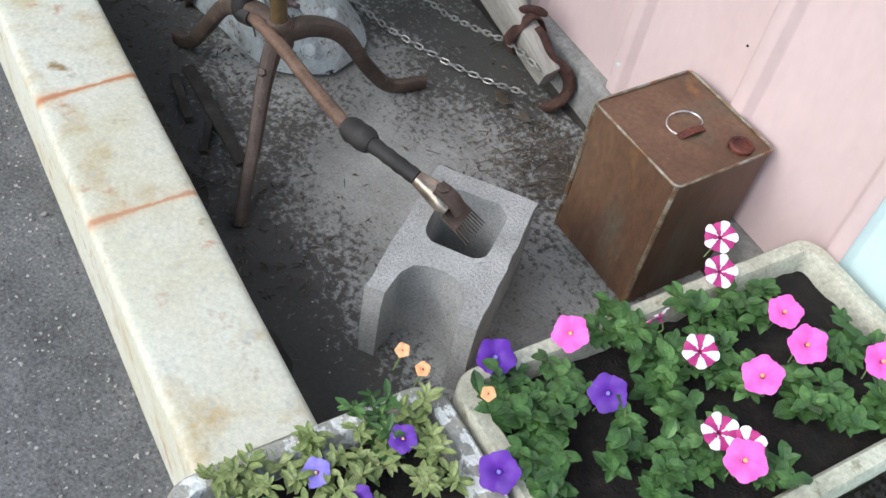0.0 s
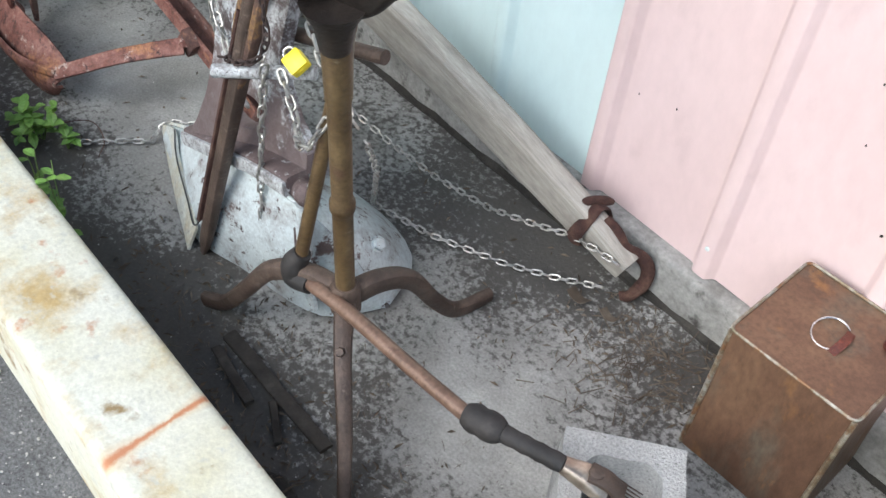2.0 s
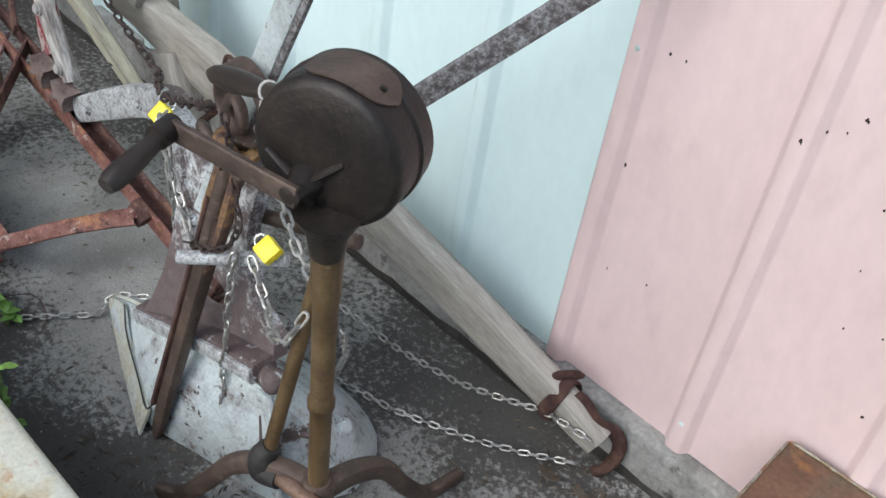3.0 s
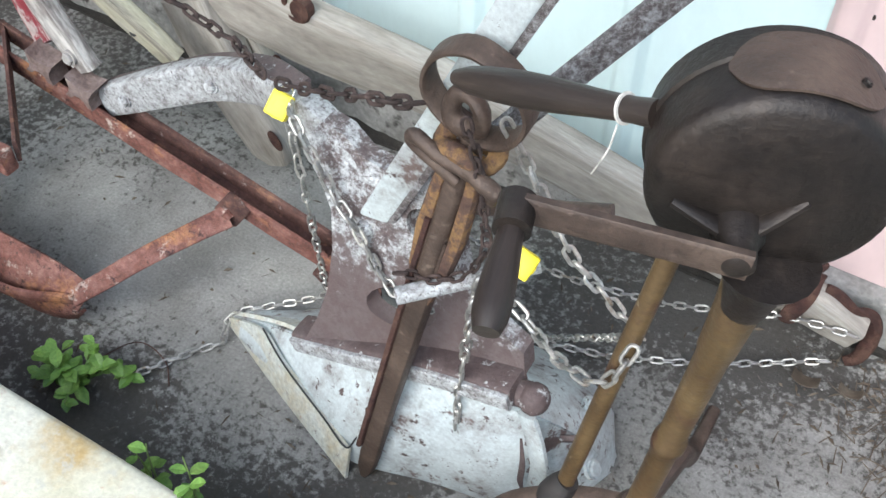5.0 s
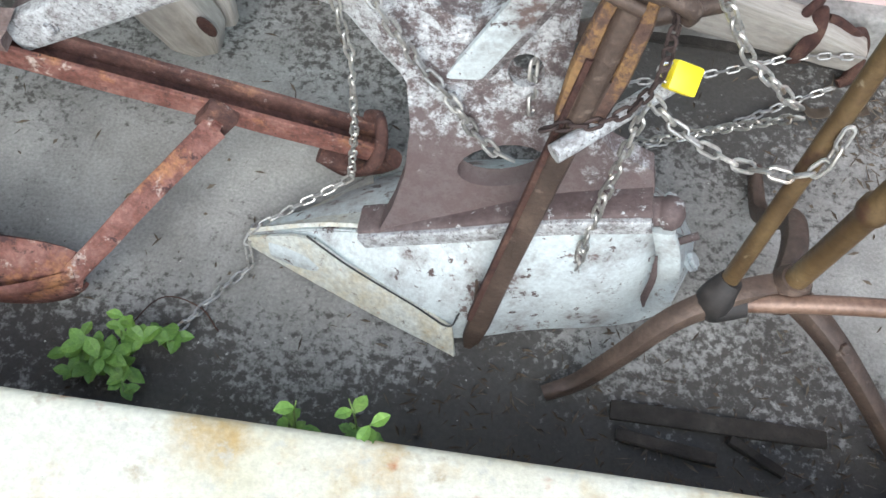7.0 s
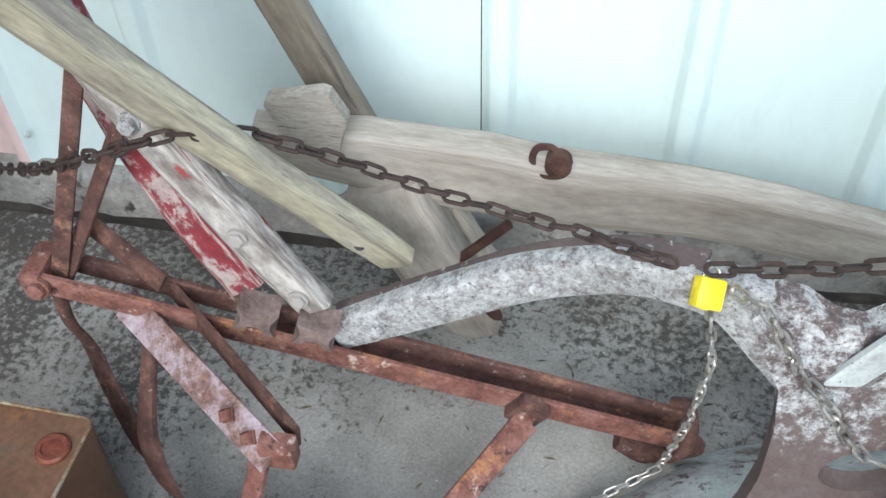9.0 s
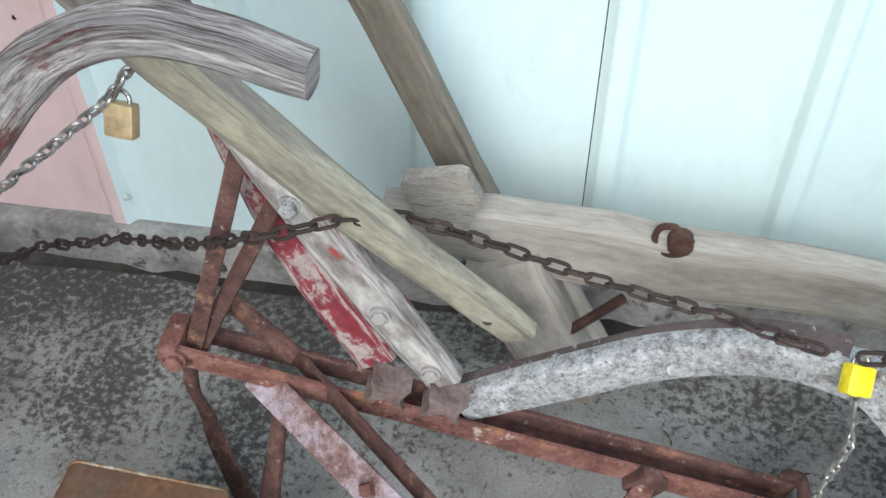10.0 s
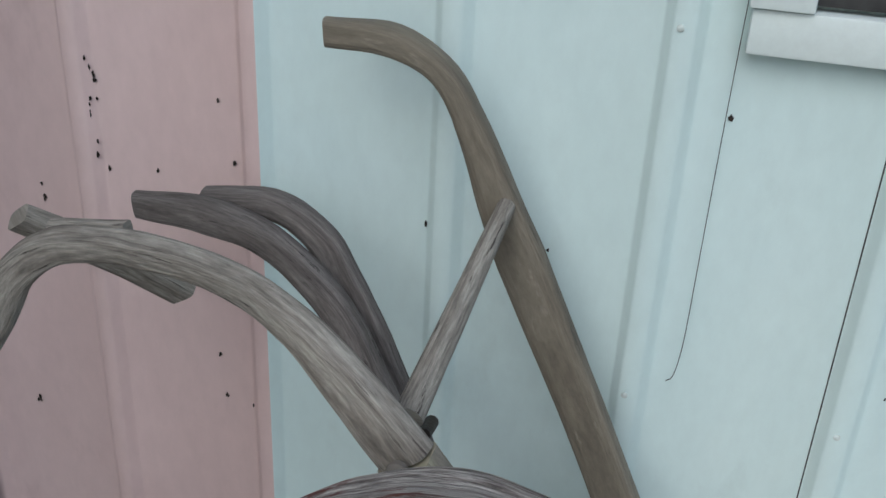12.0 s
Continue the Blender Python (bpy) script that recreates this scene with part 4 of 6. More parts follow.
part("tension_knob", lathe(h0 + hd * 0.055 + V(0, 0, 0.014), (0, 0, 1), [(0, 0.012), (0.012, 0.012), (0.014, 0.009)], 14), M_BROWNIRON, clip)
part("fork", sweep(bmesh.new(), curve([h0 + hd * 0.045 + V(0, 0, 0.018), h0 + hd * 0.075 + V(0, 0, 0.018), h0 + hd * 0.1 + V(0, 0, 0.004)]), (0.034, 0.012), hs, 10, 4), M_BROWNIRON, clip, "rusty comb fork")
part("comb_plate", bar(h0 + hd * 0.075 + V(0, 0, -0.006), h0 + hd * 0.108 + V(0, 0, -0.012), 0.064, 0.005, hs, 8, 8), M_BROWNIRON, clip)
for k in range(10):
    o = hs * (-0.031 + 0.0069 * k)
    part("tooth", rod(h0 + hd * 0.106 + o * 0.98 + V(0, 0, -0.012), h0 + hd * 0.138 + o * 1.08 + V(0, 0, -0.02), 0.0017, 0.0009, n=6), M_BROWNIRON, clip)

# ---- walking plough ----
pl = thing("plough", (-0.4, -0.6, 0), "walking plough in flaking silver paint over rust lying on the floor", "plough")
tip = V(-0.786, -0.606, 0.03)
ridge = [tip, V(-0.667, -0.618, 0.100), V(-0.571, -0.632, 0.142), V(-0.45, -0.642, 0.195), V(-0.32, -0.648, 0.245), V(-0.20, -0.638, 0.262), V(-0.12, -0.575, 0.165), V(-0.064, -0.515, 0.02)]
low_near = [tip + V(0.001, -0.004, -0.015), V(-0.64, -0.664, 0.008), V(-0.53, -0.705, 0.006), V(-0.438, -0.722, 0.006), V(-0.31, -0.686, 0.006), V(-0.19, -0.662, 0.008), V(-0.105, -0.622, 0.012), V(-0.060, -0.52, 0.014)]
low_far = [tip + V(0.001, 0.004, -0.015), V(-0.69, -0.53, 0.01), V(-0.608, -0.455, 0.012), V(-0.48, -0.40, 0.014), V(-0.34, -0.372, 0.014), V(-0.22, -0.368, 0.014), V(-0.115, -0.405, 0.014), V(-0.061, -0.51, 0.014)]


def wing(up, low, i0, i1, bulge, rows=9, across=8, thick=0.007):
    a, b = curve(up, 6), curve(low, 6)
    k0, k1 = i0 * 6, i1 * 6
    grid = []
    for k in np.linspace(k0, k1, rows * 2):
        j, f = int(min(k, len(a) - 1.001)), k - int(min(k, len(a) - 1.001))
        p, q = a[j].lerp(a[j + 1], f), b[j].lerp(b[j + 1], f)
        out = V(0, -1 if bulge[0] < 0 else 1, 0.35) * abs(bulge[0])
        grid.append([p.lerp(q, u) + out * math.sin(math.pi * u) * (bulge[1] if len(bulge) > 1 else 1) for u in np.linspace(0, 1, across)])
    return sheet(grid, thick)


shell = part("mouldboard", wing(ridge, low_near, 0.3, 7.0, (-0.012,)), M_SHELL, pl, "pale blue-silver mouldboard with rust flecks")
sh_up = [tip, V(-0.685, -0.628, 0.094), V(-0.61, -0.662, 0.088), V(-0.50, -0.70, 0.062), V(-0.438, -0.722, 0.045)]
sh_lo = [tip + V(0.001, -0.004, -0.02), V(-0.66, -0.662, 0.006), V(-0.55, -0.705, 0.004), V(-0.47, -0.735, 0.004), V(-0.428, -0.752, 0.004)]
part("share", sheet([[p.lerp(q, u) + V(0, -0.003, 0.004) for u in np.linspace(0, 1, 6)] for p, q in zip(curve(sh_up, 4), curve(sh_lo, 4))], 0.006), M_SHARE, pl, "cream rubbed steel share with pointed tip")
part("share_seam", sweep(bmesh.new(), curve([(-0.680, -0.633, 0.104), (-0.605, -0.672, 0.096), (-0.50, -0.709, 0.070), (-0.445, -0.728, 0.054), (-0.43, -0.715, 0.078)]), 0.0035, (0, 0, 1), 6), M_LINE, pl, "dark joint along the share")
part("landside", wing(ridge, low_far, 0.0, 7.0, (0.018,)), M_SHELL, pl, "far wing in pale silver paint")
part("far_share", sheet([[p.lerp(q, u) + V(0, 0.006, 0.008) for u in np.linspace(0, 1, 5)] for p, q in zip(curve(ridge[:3], 5), curve(low_far[:3], 5))], 0.007), M_SHARE, pl, "cream far edge of the share")
saddle = [(-0.588, -0.628, 0.158), (-0.45, -0.634, 0.222), (-0.32, -0.636, 0.282), (-0.19, -0.634, 0.318)]
part("saddle", sweep(bmesh.new(), curve(saddle, 4), (0.05, 0.036), (0, 1, 0), 16, 6), M_FROG, pl, "brown saddle bar along the ridge")
part("saddle_cheek", sweep(bmesh.new(), [V(p) + V(0, -0.026, -0.004) for p in curve(saddle, 4)], (0.014, 0.03), (0, 1, 0), 12, 6), M_SILVER, pl, "silver flaking cheek")


def frog_at(u, v, w):
    return V(u, -0.635 + 0.27 * (v - 0.2) + (w - 0.015), v)


outer = [(-0.575, 0.155), (-0.545, 0.235), (-0.53, 0.30), (-0.527, 0.38), (-0.535, 0.445), (-0.565, 0.50), (-0.585, 0.545), (-0.56, 0.578), (-0.525, 0.572), (-0.49, 0.55), (-0.455, 0.545), (-0.415, 0.575), (-0.385, 0.64), (-0.37, 0.70), (-0.335, 0.70), (-0.335, 0.60), (-0.335, 0.50), (-0.31, 0.43), (-0.26, 0.385), (-0.2, 0.36), (-0.19, 0.325), (-0.39, 0.245)]
part("frog", plate(outer, [ellipse(-0.40, 0.335, 0.062, 0.034, 18, 0.35), ellipse(-0.388, 0.487, 0.023, 0.024)], frog_at, 0.03), M_PATCHY, pl, "brown cast frog flecked with silver paint")
bpts = [(-1.138, -0.462, 0.290), (-1.06, -0.460, 0.338), (-0.975, -0.458, 0.390), (-0.87, -0.455, 0.450), (-0.782, -0.462, 0.490), (-0.71, -0.484, 0.523), (-0.641, -0.507, 0.536), (-0.59, -0.525, 0.535), (-0.54, -0.542, 0.505), (-0.485, -0.556, 0.450)]
part("beam", sweep(bmesh.new(), curve(bpts), [(0.032, 0.060), (0.034, 0.066), (0.036, 0.070), (0.036, 0.070), (0.036, 0.068), (0.036, 0.064), (0.038, 0.068), (0.04, 0.088), (0.036, 0.105), (0.03, 0.11)], (0, 1, 0), 16, 7), M_SILVER, pl, "curved silver-painted iron beam")
part("beam_flange", sweep(bmesh.new(), [V(p) + V(0, 0.010, 0.030) for p in curve(bpts[:7])], (0.044, 0.009), (0, 1, 0), 12, 6), M_FROG, pl, "dark top flange")
part("handle_bar", bar((-0.50, -0.572, 0.385), (-0.10, -0.585, 1.25), 0.012, 0.042, (0, 1, 0.1), 12, 7, 4), M_SHELL, pl, "pale silver handle strut")
part("strut_edge", bar((-0.468, -0.572, 0.40), (-0.072, -0.58, 1.25), 0.010, 0.014, (0, 1, 0.1), 10, 6, 4), M_SPECKLE, pl, "dark edge bar beside the strut")
part("handle_bar", bar((-0.385, -0.485, 0.523), (0.165, -0.045, 1.216), 0.016, 0.040, (0.6, -0.8, 0), 12, 7, 4), M_SPECKLE, pl, "dark speckled handle strut")
for p, ax in (((-0.475, -0.585, 0.44), (0, -1, 0)), ((-0.845, -0.474, 0.462), (0, -1, 0.2)), ((-1.07, -0.477, 0.33), (0, -1, 0.2))):
    part("bolt", bolt(p, ax, 0.011), M_SILVER, pl)
part("stay_pipe", rod((-0.205, -0.632, 0.300), (-0.168, -0.630, 0.305), 0.021, n=18), M_FROG, pl, "brown pipe end behind the saddle")
part("stay_ball", lathe((-0.170, -0.632, 0.306), (0.9, -0.2, 0.3), [(-0.012, 0.016), (0.0, 0.024), (0.012, 0.024), (0.022, 0.017), (0.026, 0.006)], 20), M_FROG, pl, "rounded brown boss")
part("stay", sweep(bmesh.new(), curve([(-0.168, -0.648, 0.285), (-0.150, -0.652, 0.235), (-0.134, -0.655, 0.17), (-0.132, -0.655, 0.11), (-0.128, -0.652, 0.05)]), [(0.03, 0.012), (0.038, 0.012), (0.032, 0.012), (0.036, 0.012), (0.05, 0.012)], (0.9, -0.2, 0.2), 12, 4, 0.002), M_SHELL, pl, "grey curved stay across the wing")
part("stay_slot", sweep(bmesh.new(), curve([(-0.166, -0.661, 0.235), (-0.158, -0.664, 0.175), (-0.158, -0.665, 0.12), (-0.152, -0.662, 0.085)]), [(0.004, 0.004), (0.011, 0.005), (0.012, 0.005), (0.004, 0.004)], (0.9, -0.2, 0.2), 8), M_FROG, pl, "dark rusted slot beside the stay")
part("stay_pin", rod((-0.128, -0.60, 0.18), (-0.095, -0.588, 0.19), 0.006, n=10), M_FROG, pl)
for p in ((-0.122, -0.495, 0.128), (-0.078, -0.565, 0.075)):
    part("bolt", bolt(p, (0.7, 0.1, 0.7), 0.014), M_SHELL, pl)

# ---- iron stake with hooks ----
sk = thing("iron_stake", (-0.41, -0.732, 0), "rusty iron stake with hooked strap head leaning over the plough", "stake")
s0, s1 = V(-0.41, -0.732, 0.0), V(-0.285, -0.618, 0.735)
ax = (s1 - s0).normalized()
sd = ax.cross(V(0, -1, 0.6)).normalized()
part("shaft", sweep(bmesh.new(), [s0 + ax * u for u in (0, 0.03, 0.07, 0.2, 0.35, 0.5, 0.6)], [(0.012, 0.008), (0.03, 0.016), (0.034, 0.02), (0.03, 0.026), (0.032, 0.028), (0.034, 0.03), (0.036, 0.034)], sd, 12, 4), M_BROWNIRON, sk, "dark brown flat shaft with pointed foot")
part("shaft_rib", sweep(bmesh.new(), [s0 + ax * u + sd * -0.014 + V(-0.004, -0.01, 0.006) for u in (0.09, 0.3, 0.5, 0.62)], (0.009, 0.016), sd, 10, 4), M_RUST, sk, "raised edge along the shaft")
part("barb", rod(s0 + ax * 0.12 + sd * -0.015, s0 + ax * 0.17 + sd * -0.03, 0.006, 0.002, n=8), M_BROWNIRON, sk)
for o, w in ((-0.02, 0.02), (0.021, 0.02)):
    part("strap", sweep(bmesh.new(), [s0 + ax * u + sd * (o * f) + V(0, -0.004, 0.003) for u, f in ((0.47, 0.5), (0.53, 0.95), (0.6, 1.15), (0.68, 1.1), (0.74, 0.7))], [(0.008, 0.012), (0.02, 0.02), (0.022, 0.022), (0.02, 0.02), (0.014, 0.014)], sd, 10, 3, 0.003), M_OCHRE, sk, "ochre flaking side strap")
part("core", sweep(bmesh.new(), [s0 + ax * u for u in (0.5, 0.6, 0.7, 0.76)], [(0.026, 0.04), (0.03, 0.044), (0.03, 0.044), (0.024, 0.03)], sd, 12, 3), M_BROWNIRON, sk)
top = s0 + ax * 0.745
part("binding", sweep(bmesh.new(), [top + (sd * math.cos(a) * 0.034 + ax.cross(sd) * math.sin(a) * 0.028) + ax * (0.006 * math.sin(3 * a)) for a in np.linspace(0, 2 * math.pi, 25)[:-1]], (0.022, 0.026), ax, 10, 2, 0.006, ring=True), M_OCHRE, sk, "ochre rust-caked binding")
part("hook", sweep(bmesh.new(), curve([top + sd * 0.02 + V(0, -0.03, -0.008), top - sd * 0.02 + V(0, -0.036, 0.0), top - sd * 0.055 + V(0, -0.034, 0.004), top - sd * 0.064 + V(0, -0.032, -0.014), top - sd * 0.045 + V(0, -0.032, -0.024), top + sd * 0.0 + V(0, -0.03, -0.034)]), [0.018, 0.019, 0.021, 0.021, 0.018, 0.016], (0, 1, 0), 12, 2, 0.006), M_BROWNIRON, sk, "curled rusty hook")
part("hook", sweep(bmesh.new(), curve([top + sd * 0.01 + V(0, -0.03, -0.004), top + sd * 0.035 + V(0, -0.034, -0.002), top + sd * 0.052 + V(0, -0.03, -0.012), top + sd * 0.05 + V(0, -0.03, -0.028)]), [0.018, 0.02, 0.021, 0.014], (0, 1, 0), 12, 2, 0.006), M_BROWNIRON, sk, "curled rusty hook")
lc = top + ax * 0.074 - sd * 0.010
part("loop", sweep(bmesh.new(), [lc + sd * (0.066 + 0.004 * math.sin(2 * a)) * math.cos(a) + ax * 0.062 * math.sin(a) + V(0, -0.004 - 0.012 * math.sin(a), 0) for a in np.linspace(0, 2 * math.pi, 37)[:-1]], (0.030, 0.008), (0, 1, 0.3), 12, 4, 0.004, ring=True), M_BROWNIRON, sk, "broad iron strap loop")
part("eye", sweep(bmesh.new(), [top + ax * 0.056 - sd * 0.012 + sd * 0.021 * math.cos(a) + ax * 0.023 * math.sin(a) + V(0, -0.014, 0) for a in np.linspace(0, 2 * math.pi, 25)[:-1]], 0.023, (0, 1, 0), 12, 2, 0.010, ring=True), M_BROWNIRON, sk, "rusted eye")
part("peg", rod((-0.345, -0.70, 0.498), (-0.20, -0.585, 0.535), 0.0125, n=14), M_SILVER, sk, "silver-flecked pipe peg tied to the stake")

# ---- red cultivator ----
cv = thing("cultivator", (-1.1, -0.5, 0), "rusty red iron horse cultivator with curved tines on the concrete floor", "cultivator")
b0, b1 = V(-1.56, -0.515, 0.398), V(-0.60, -0.468, 0.112)
bd = (b1 - b0).normalized()
bs = V(-bd.y, bd.x, 0).normalized()
part("beam_bar", bar(b0, b1, 0.010, 0.042, bs, 12, 7, 12, wobble=0.0015), M_REDIRON, cv, "orange-red flat beam bar")
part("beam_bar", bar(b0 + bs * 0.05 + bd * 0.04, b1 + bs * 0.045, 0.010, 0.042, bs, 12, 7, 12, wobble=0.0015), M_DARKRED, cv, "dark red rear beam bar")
# Added dark plate standing in for the shaded open gap between the bars
part("beam_web", bar(b0 + bs * 0.025 + V(0, 0, -0.018) + bd * 0.3, b1 + bs * 0.024 + V(0, 0, -0.018), 0.04, 0.006, bs, 8, 7, 6), M_DARKRED, cv, "dark red plate added to fill the shaded gap between the bars")
part("end_clevis", sweep(bmesh.new(), curve([b1 + V(-0.02, 0.05, 0.03), b1 + V(0.0, 0.03, 0.05), b1 + V(0.01, 0.0, 0.02), b1 + V(-0.01, -0.01, -0.03), b1 + V(-0.05, 0.02, -0.06)]), 0.022, (0, 1, 0), 10, 2, 0.004), M_DARKRED, cv, "lumpy rusted clevis")
part("hitch", sweep(bmesh.new(), curve([b1 + V(-0.1, 0.02, -0.05), b1 + V(-0.05, 0.025, -0.075), b1 + V(0.0, 0.03, -0.06), b1 + V(0.03, 0.02, -0.03)]), [(0.03, 0.03), (0.045, 0.05), (0.04, 0.05), (0.03, 0.03)], (0, 1, 0), 12, 2.5, 0.01), M_DARKRED, cv, "rusted hitch lug")


def clamp(u, z=0.0):
    p = b0.lerp(b1, u) - bs * 0.012 + V(0, 0, z)
    m = Matrix.Translation(p) @ Matrix.Rotation(math.atan2(bd.y, bd.x), 4, "Z") @ Matrix.Rotation(radians(35), 4, "Y")
    bm = block((-0.026, -0.012, -0.026), (0.026, 0.012, 0.026), 0.004)
    bmesh.ops.transform(bm, matrix=m, verts=bm.verts)
    c = part("clamp", bm, M_DARKRED, cv, "square rusted clamp")
    part("bolt", bolt(p - bs * 0.012, -bs, 0.010, 0.010, True), M_REDIRON, c)
    return p


p = clamp(0.745)
shank = [p + V(0, -0.015, -0.005), p + V(-0.035, -0.07, -0.015), p + V(-0.085, -0.145, -0.035), p + V(-0.135, -0.215, -0.065), p + V(-0.17, -0.262, -0.085)]
part("tine", sweep(bmesh.new(), curve(shank), [(0.042, 0.011), (0.038, 0.011), (0.036, 0.011), (0.034, 0.012)], (-0.82, 0.24, 0.51), 12, 5, 0.001), M_REDIRON, cv, "curved red tine")
# the hilling shovel: a dished plate
sh0 = V(-1.185, -0.765, 0.08)
grid = []
for u in np.linspace(-1, 1, 15):
    row = []
    for v in np.linspace(-1, 1, 9):
        hh = 0.084 * math.sqrt(max(0.02, 1 - max(0, u) ** 2.6)) * (1 if u > 0 else 1 - 0.1 * u * u)
        row.append(sh0 + V(0.185 * u, -0.03 * (1 - v) / 2 + 0.028 * (v * v) + 0.02 * u * u, hh * v))
    grid.append(row)
sv = part("shovel", sheet(grid, 0.006), M_REDIRON, cv, "dished red hilling shovel")
part("shovel_rib", sweep(bmesh.new(), curve([p + V(-0.165, -0.262, -0.085), sh0 + V(0.08, -0.032, 0.02), sh0 + V(-0.02, -0.036, 0.012), sh0 + V(-0.11, -0.03, 0.012)]), [(0.022, 0.012), (0.03, 0.01), (0.026, 0.008)], (0, 0, 1), 10, 4), M_REDIRON, cv, "rib along the shovel")
# side arm with mauve paint
a0, a1 = V(-1.452, -0.487, 0.336), V(-1.165, -0.705, 0.328)
ad = (a1 - a0).normalized()
as_ = V(-ad.y, ad.x, 0)
NT = V(-0.45, -0.55, 0.7)
part("side_arm", bar(a0, a1, 0.008, 0.052, NT, 12, 7, 6), M_PURPLE, cv, "arm in faded mauve paint")
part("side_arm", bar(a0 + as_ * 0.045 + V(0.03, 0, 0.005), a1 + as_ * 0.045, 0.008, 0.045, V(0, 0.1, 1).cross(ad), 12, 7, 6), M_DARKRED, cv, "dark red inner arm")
nrm = (NT - ad * NT.dot(ad)).normalized()
for u in (0.75, 0.885):
    part("bolt", bolt(a0.lerp(a1, u) + nrm * 0.005, nrm, 0.011, 0.011, True), M_REDIRON, cv, "square rusty nut")
part("spacer", block(a1 + V(-0.02, 0.0, -0.03), a1 + V(0.03, 0.03, 0.02), 0.006), M_REDIRON, cv)
part("tine", sweep(bmesh.new(), curve([a1 + V(-0.02, 0, -0.02), a1 + V(-0.035, -0.03, -0.08), a1 + V(-0.07, -0.04, -0.15), a1 + V(-0.1, -0.01, -0.22)]), [(0.032, 0.012), (0.03, 0.012), (0.036, 0.01)], (0.8, -0.5, 0), 12, 5), M_REDIRON, cv, "red tine behind the shovel")
for pts in ([(-1.545, -0.50, 0.36), (-1.56, -0.49, 0.27), (-1.562, -0.47, 0.18), (-1.545, -0.49, 0.10), (-1.50, -0.535, 0.045), (-1.465, -0.57, 0.02)],
            [(-1.40, -0.53, 0.32), (-1.405, -0.575, 0.25), (-1.415, -0.61, 0.16), (-1.395, -0.64, 0.08), (-1.35, -0.66, 0.02)]):
    part("tine", sweep(bmesh.new(), curve(pts), [(0.024, 0.016), (0.026, 0.016), (0.036, 0.016), (0.056, 0.014), (0.058, 0.012), (0.024, 0.008)], (1, -0.6, 0), 12, 4), M_DARKRED, cv, "curved tine with spade point")
part("end_bolt", bolt(b0 + V(0.01, -0.012, 0), (0, -1, 0.2), 0.014, 0.012), M_REDIRON, cv)
part("end_cap", block(b0 + V(-0.018, -0.014, -0.024), b0 + V(0.016, 0.062, 0.022), 0.010), M_REDIRON, cv, "rusted end yoke")
part("end_plate", bar(b0 + V(0.06, 0.08, 0.05), b0 + V(0.18, 0.03, -0.01), 0.01, 0.04, bs, 10, 6), M_DARKRED, cv)
def spool(x):
    """A pale cast saddle, waisted, notched below, with a cupped top."""
    q = b0.lerp(b1, (x - b0.x) / (b1.x - b0.x)) + V(0.0, 0.012, 0.050)
    pts = [(-0.036, 0.026), (-0.02, 0.019), (0.0, 0.016), (0.02, 0.019), (0.036, 0.026), (0.031, 0.012), (0.026, 0.0), (0.027, -0.014), (0.036, -0.03), (0.022, -0.03), (0.012, -0.018), (0.0, -0.014), (-0.012, -0.018), (-0.022, -0.03), (-0.036, -0.03), (-0.027, -0.014), (-0.026, 0.0), (-0.031, 0.012)]
    z = V(0, 0, 1) - bd * bd.z
    part("saddle_casting", plate(pts, [], lambda u, v, w: q + bd * (u * 0.84) + z.normalized() * (v * 0.9) + bs * (w - 0.022), 0.044), M_CASTING, cv, "waisted pale brown casting under the handle")


for x in (-1.242, -1.158):
    spool(x)
# handles
hp = [(-1.162, -0.463, 0.352), (-1.25, -0.460, 0.50), (-1.363, -0.440, 0.676), (-1.475, -0.39, 0.80), (-1.57, -0.34, 0.91), (-1.65, -0.30, 1.012), (-1.735, -0.29, 1.083), (-1.82, -0.29, 1.112), (-1.945, -0.288, 1.112)]
part("handle", sweep(bmesh.new(), curve(hp[:4]), [(0.032, 0.060), (0.032, 0.064), (0.034, 0.062), (0.034, 0.055)], (0, 1, 0.1), 18, 6, 0.002), M_PALEWOOD, cv, "pale flaked wooden handle")
part("handle_grip", sweep(bmesh.new(), curve(hp[3:]), [(0.034, 0.055), (0.034, 0.052), (0.034, 0.048), (0.036, 0.044), (0.037, 0.044), (0.036, 0.05), (0.02, 0.04)], (0, 1, 0.1), 18, 3.5, 0.002, 2), M_SHADOWWOOD, cv, "curved dark grey wooden grip")
hq = [(-1.262, -0.455, 0.368), (-1.35, -0.42, 0.49), (-1.435, -0.37, 0.62), (-1.51, -0.31, 0.76), (-1.575, -0.265, 0.865), (-1.652, -0.25, 1.015), (-1.697, -0.25, 1.092), (-1.765, -0.25, 1.126), (-1.86, -0.25, 1.116)]
part("handle", sweep(bmesh.new(), curve(hq[:4]), [(0.034, 0.07), (0.034, 0.07), (0.034, 0.06)], (0, 1, 0.1), 18, 6, 0.002, 5), M_REDWOOD, cv, "handle with flaking red paint")
part("handle_grip", sweep(bmesh.new(), curve(hq[3:]), [(0.034, 0.06), (0.034, 0.058), (0.034, 0.054), (0.036, 0.044), (0.036, 0.042), (0.03, 0.036)], (0, 1, 0.1), 18, 3.5, 0.002, 6), M_SHADOWWOOD, cv, "curved dark grey wooden grip behind")
for q in ((-1.363, -0.459, 0.674), (-1.25, -0.480, 0.50), (-1.18, -0.482, 0.383)):
    part("bolt", bolt(q, (0, -1, 0.1), 0.012, 0.014 if q[2] > 0.6 else 0.008), M_SILVER if q[2] > 0.6 else M_PALEWOOD, cv)
part("stay", bar((-1.54, -0.50, 0.37), (-1.43, -0.425, 0.735), 0.026, 0.007, (1, 0, -0.1), 10, 5, 5), M_DARKRED, cv, "dark red flat stay")
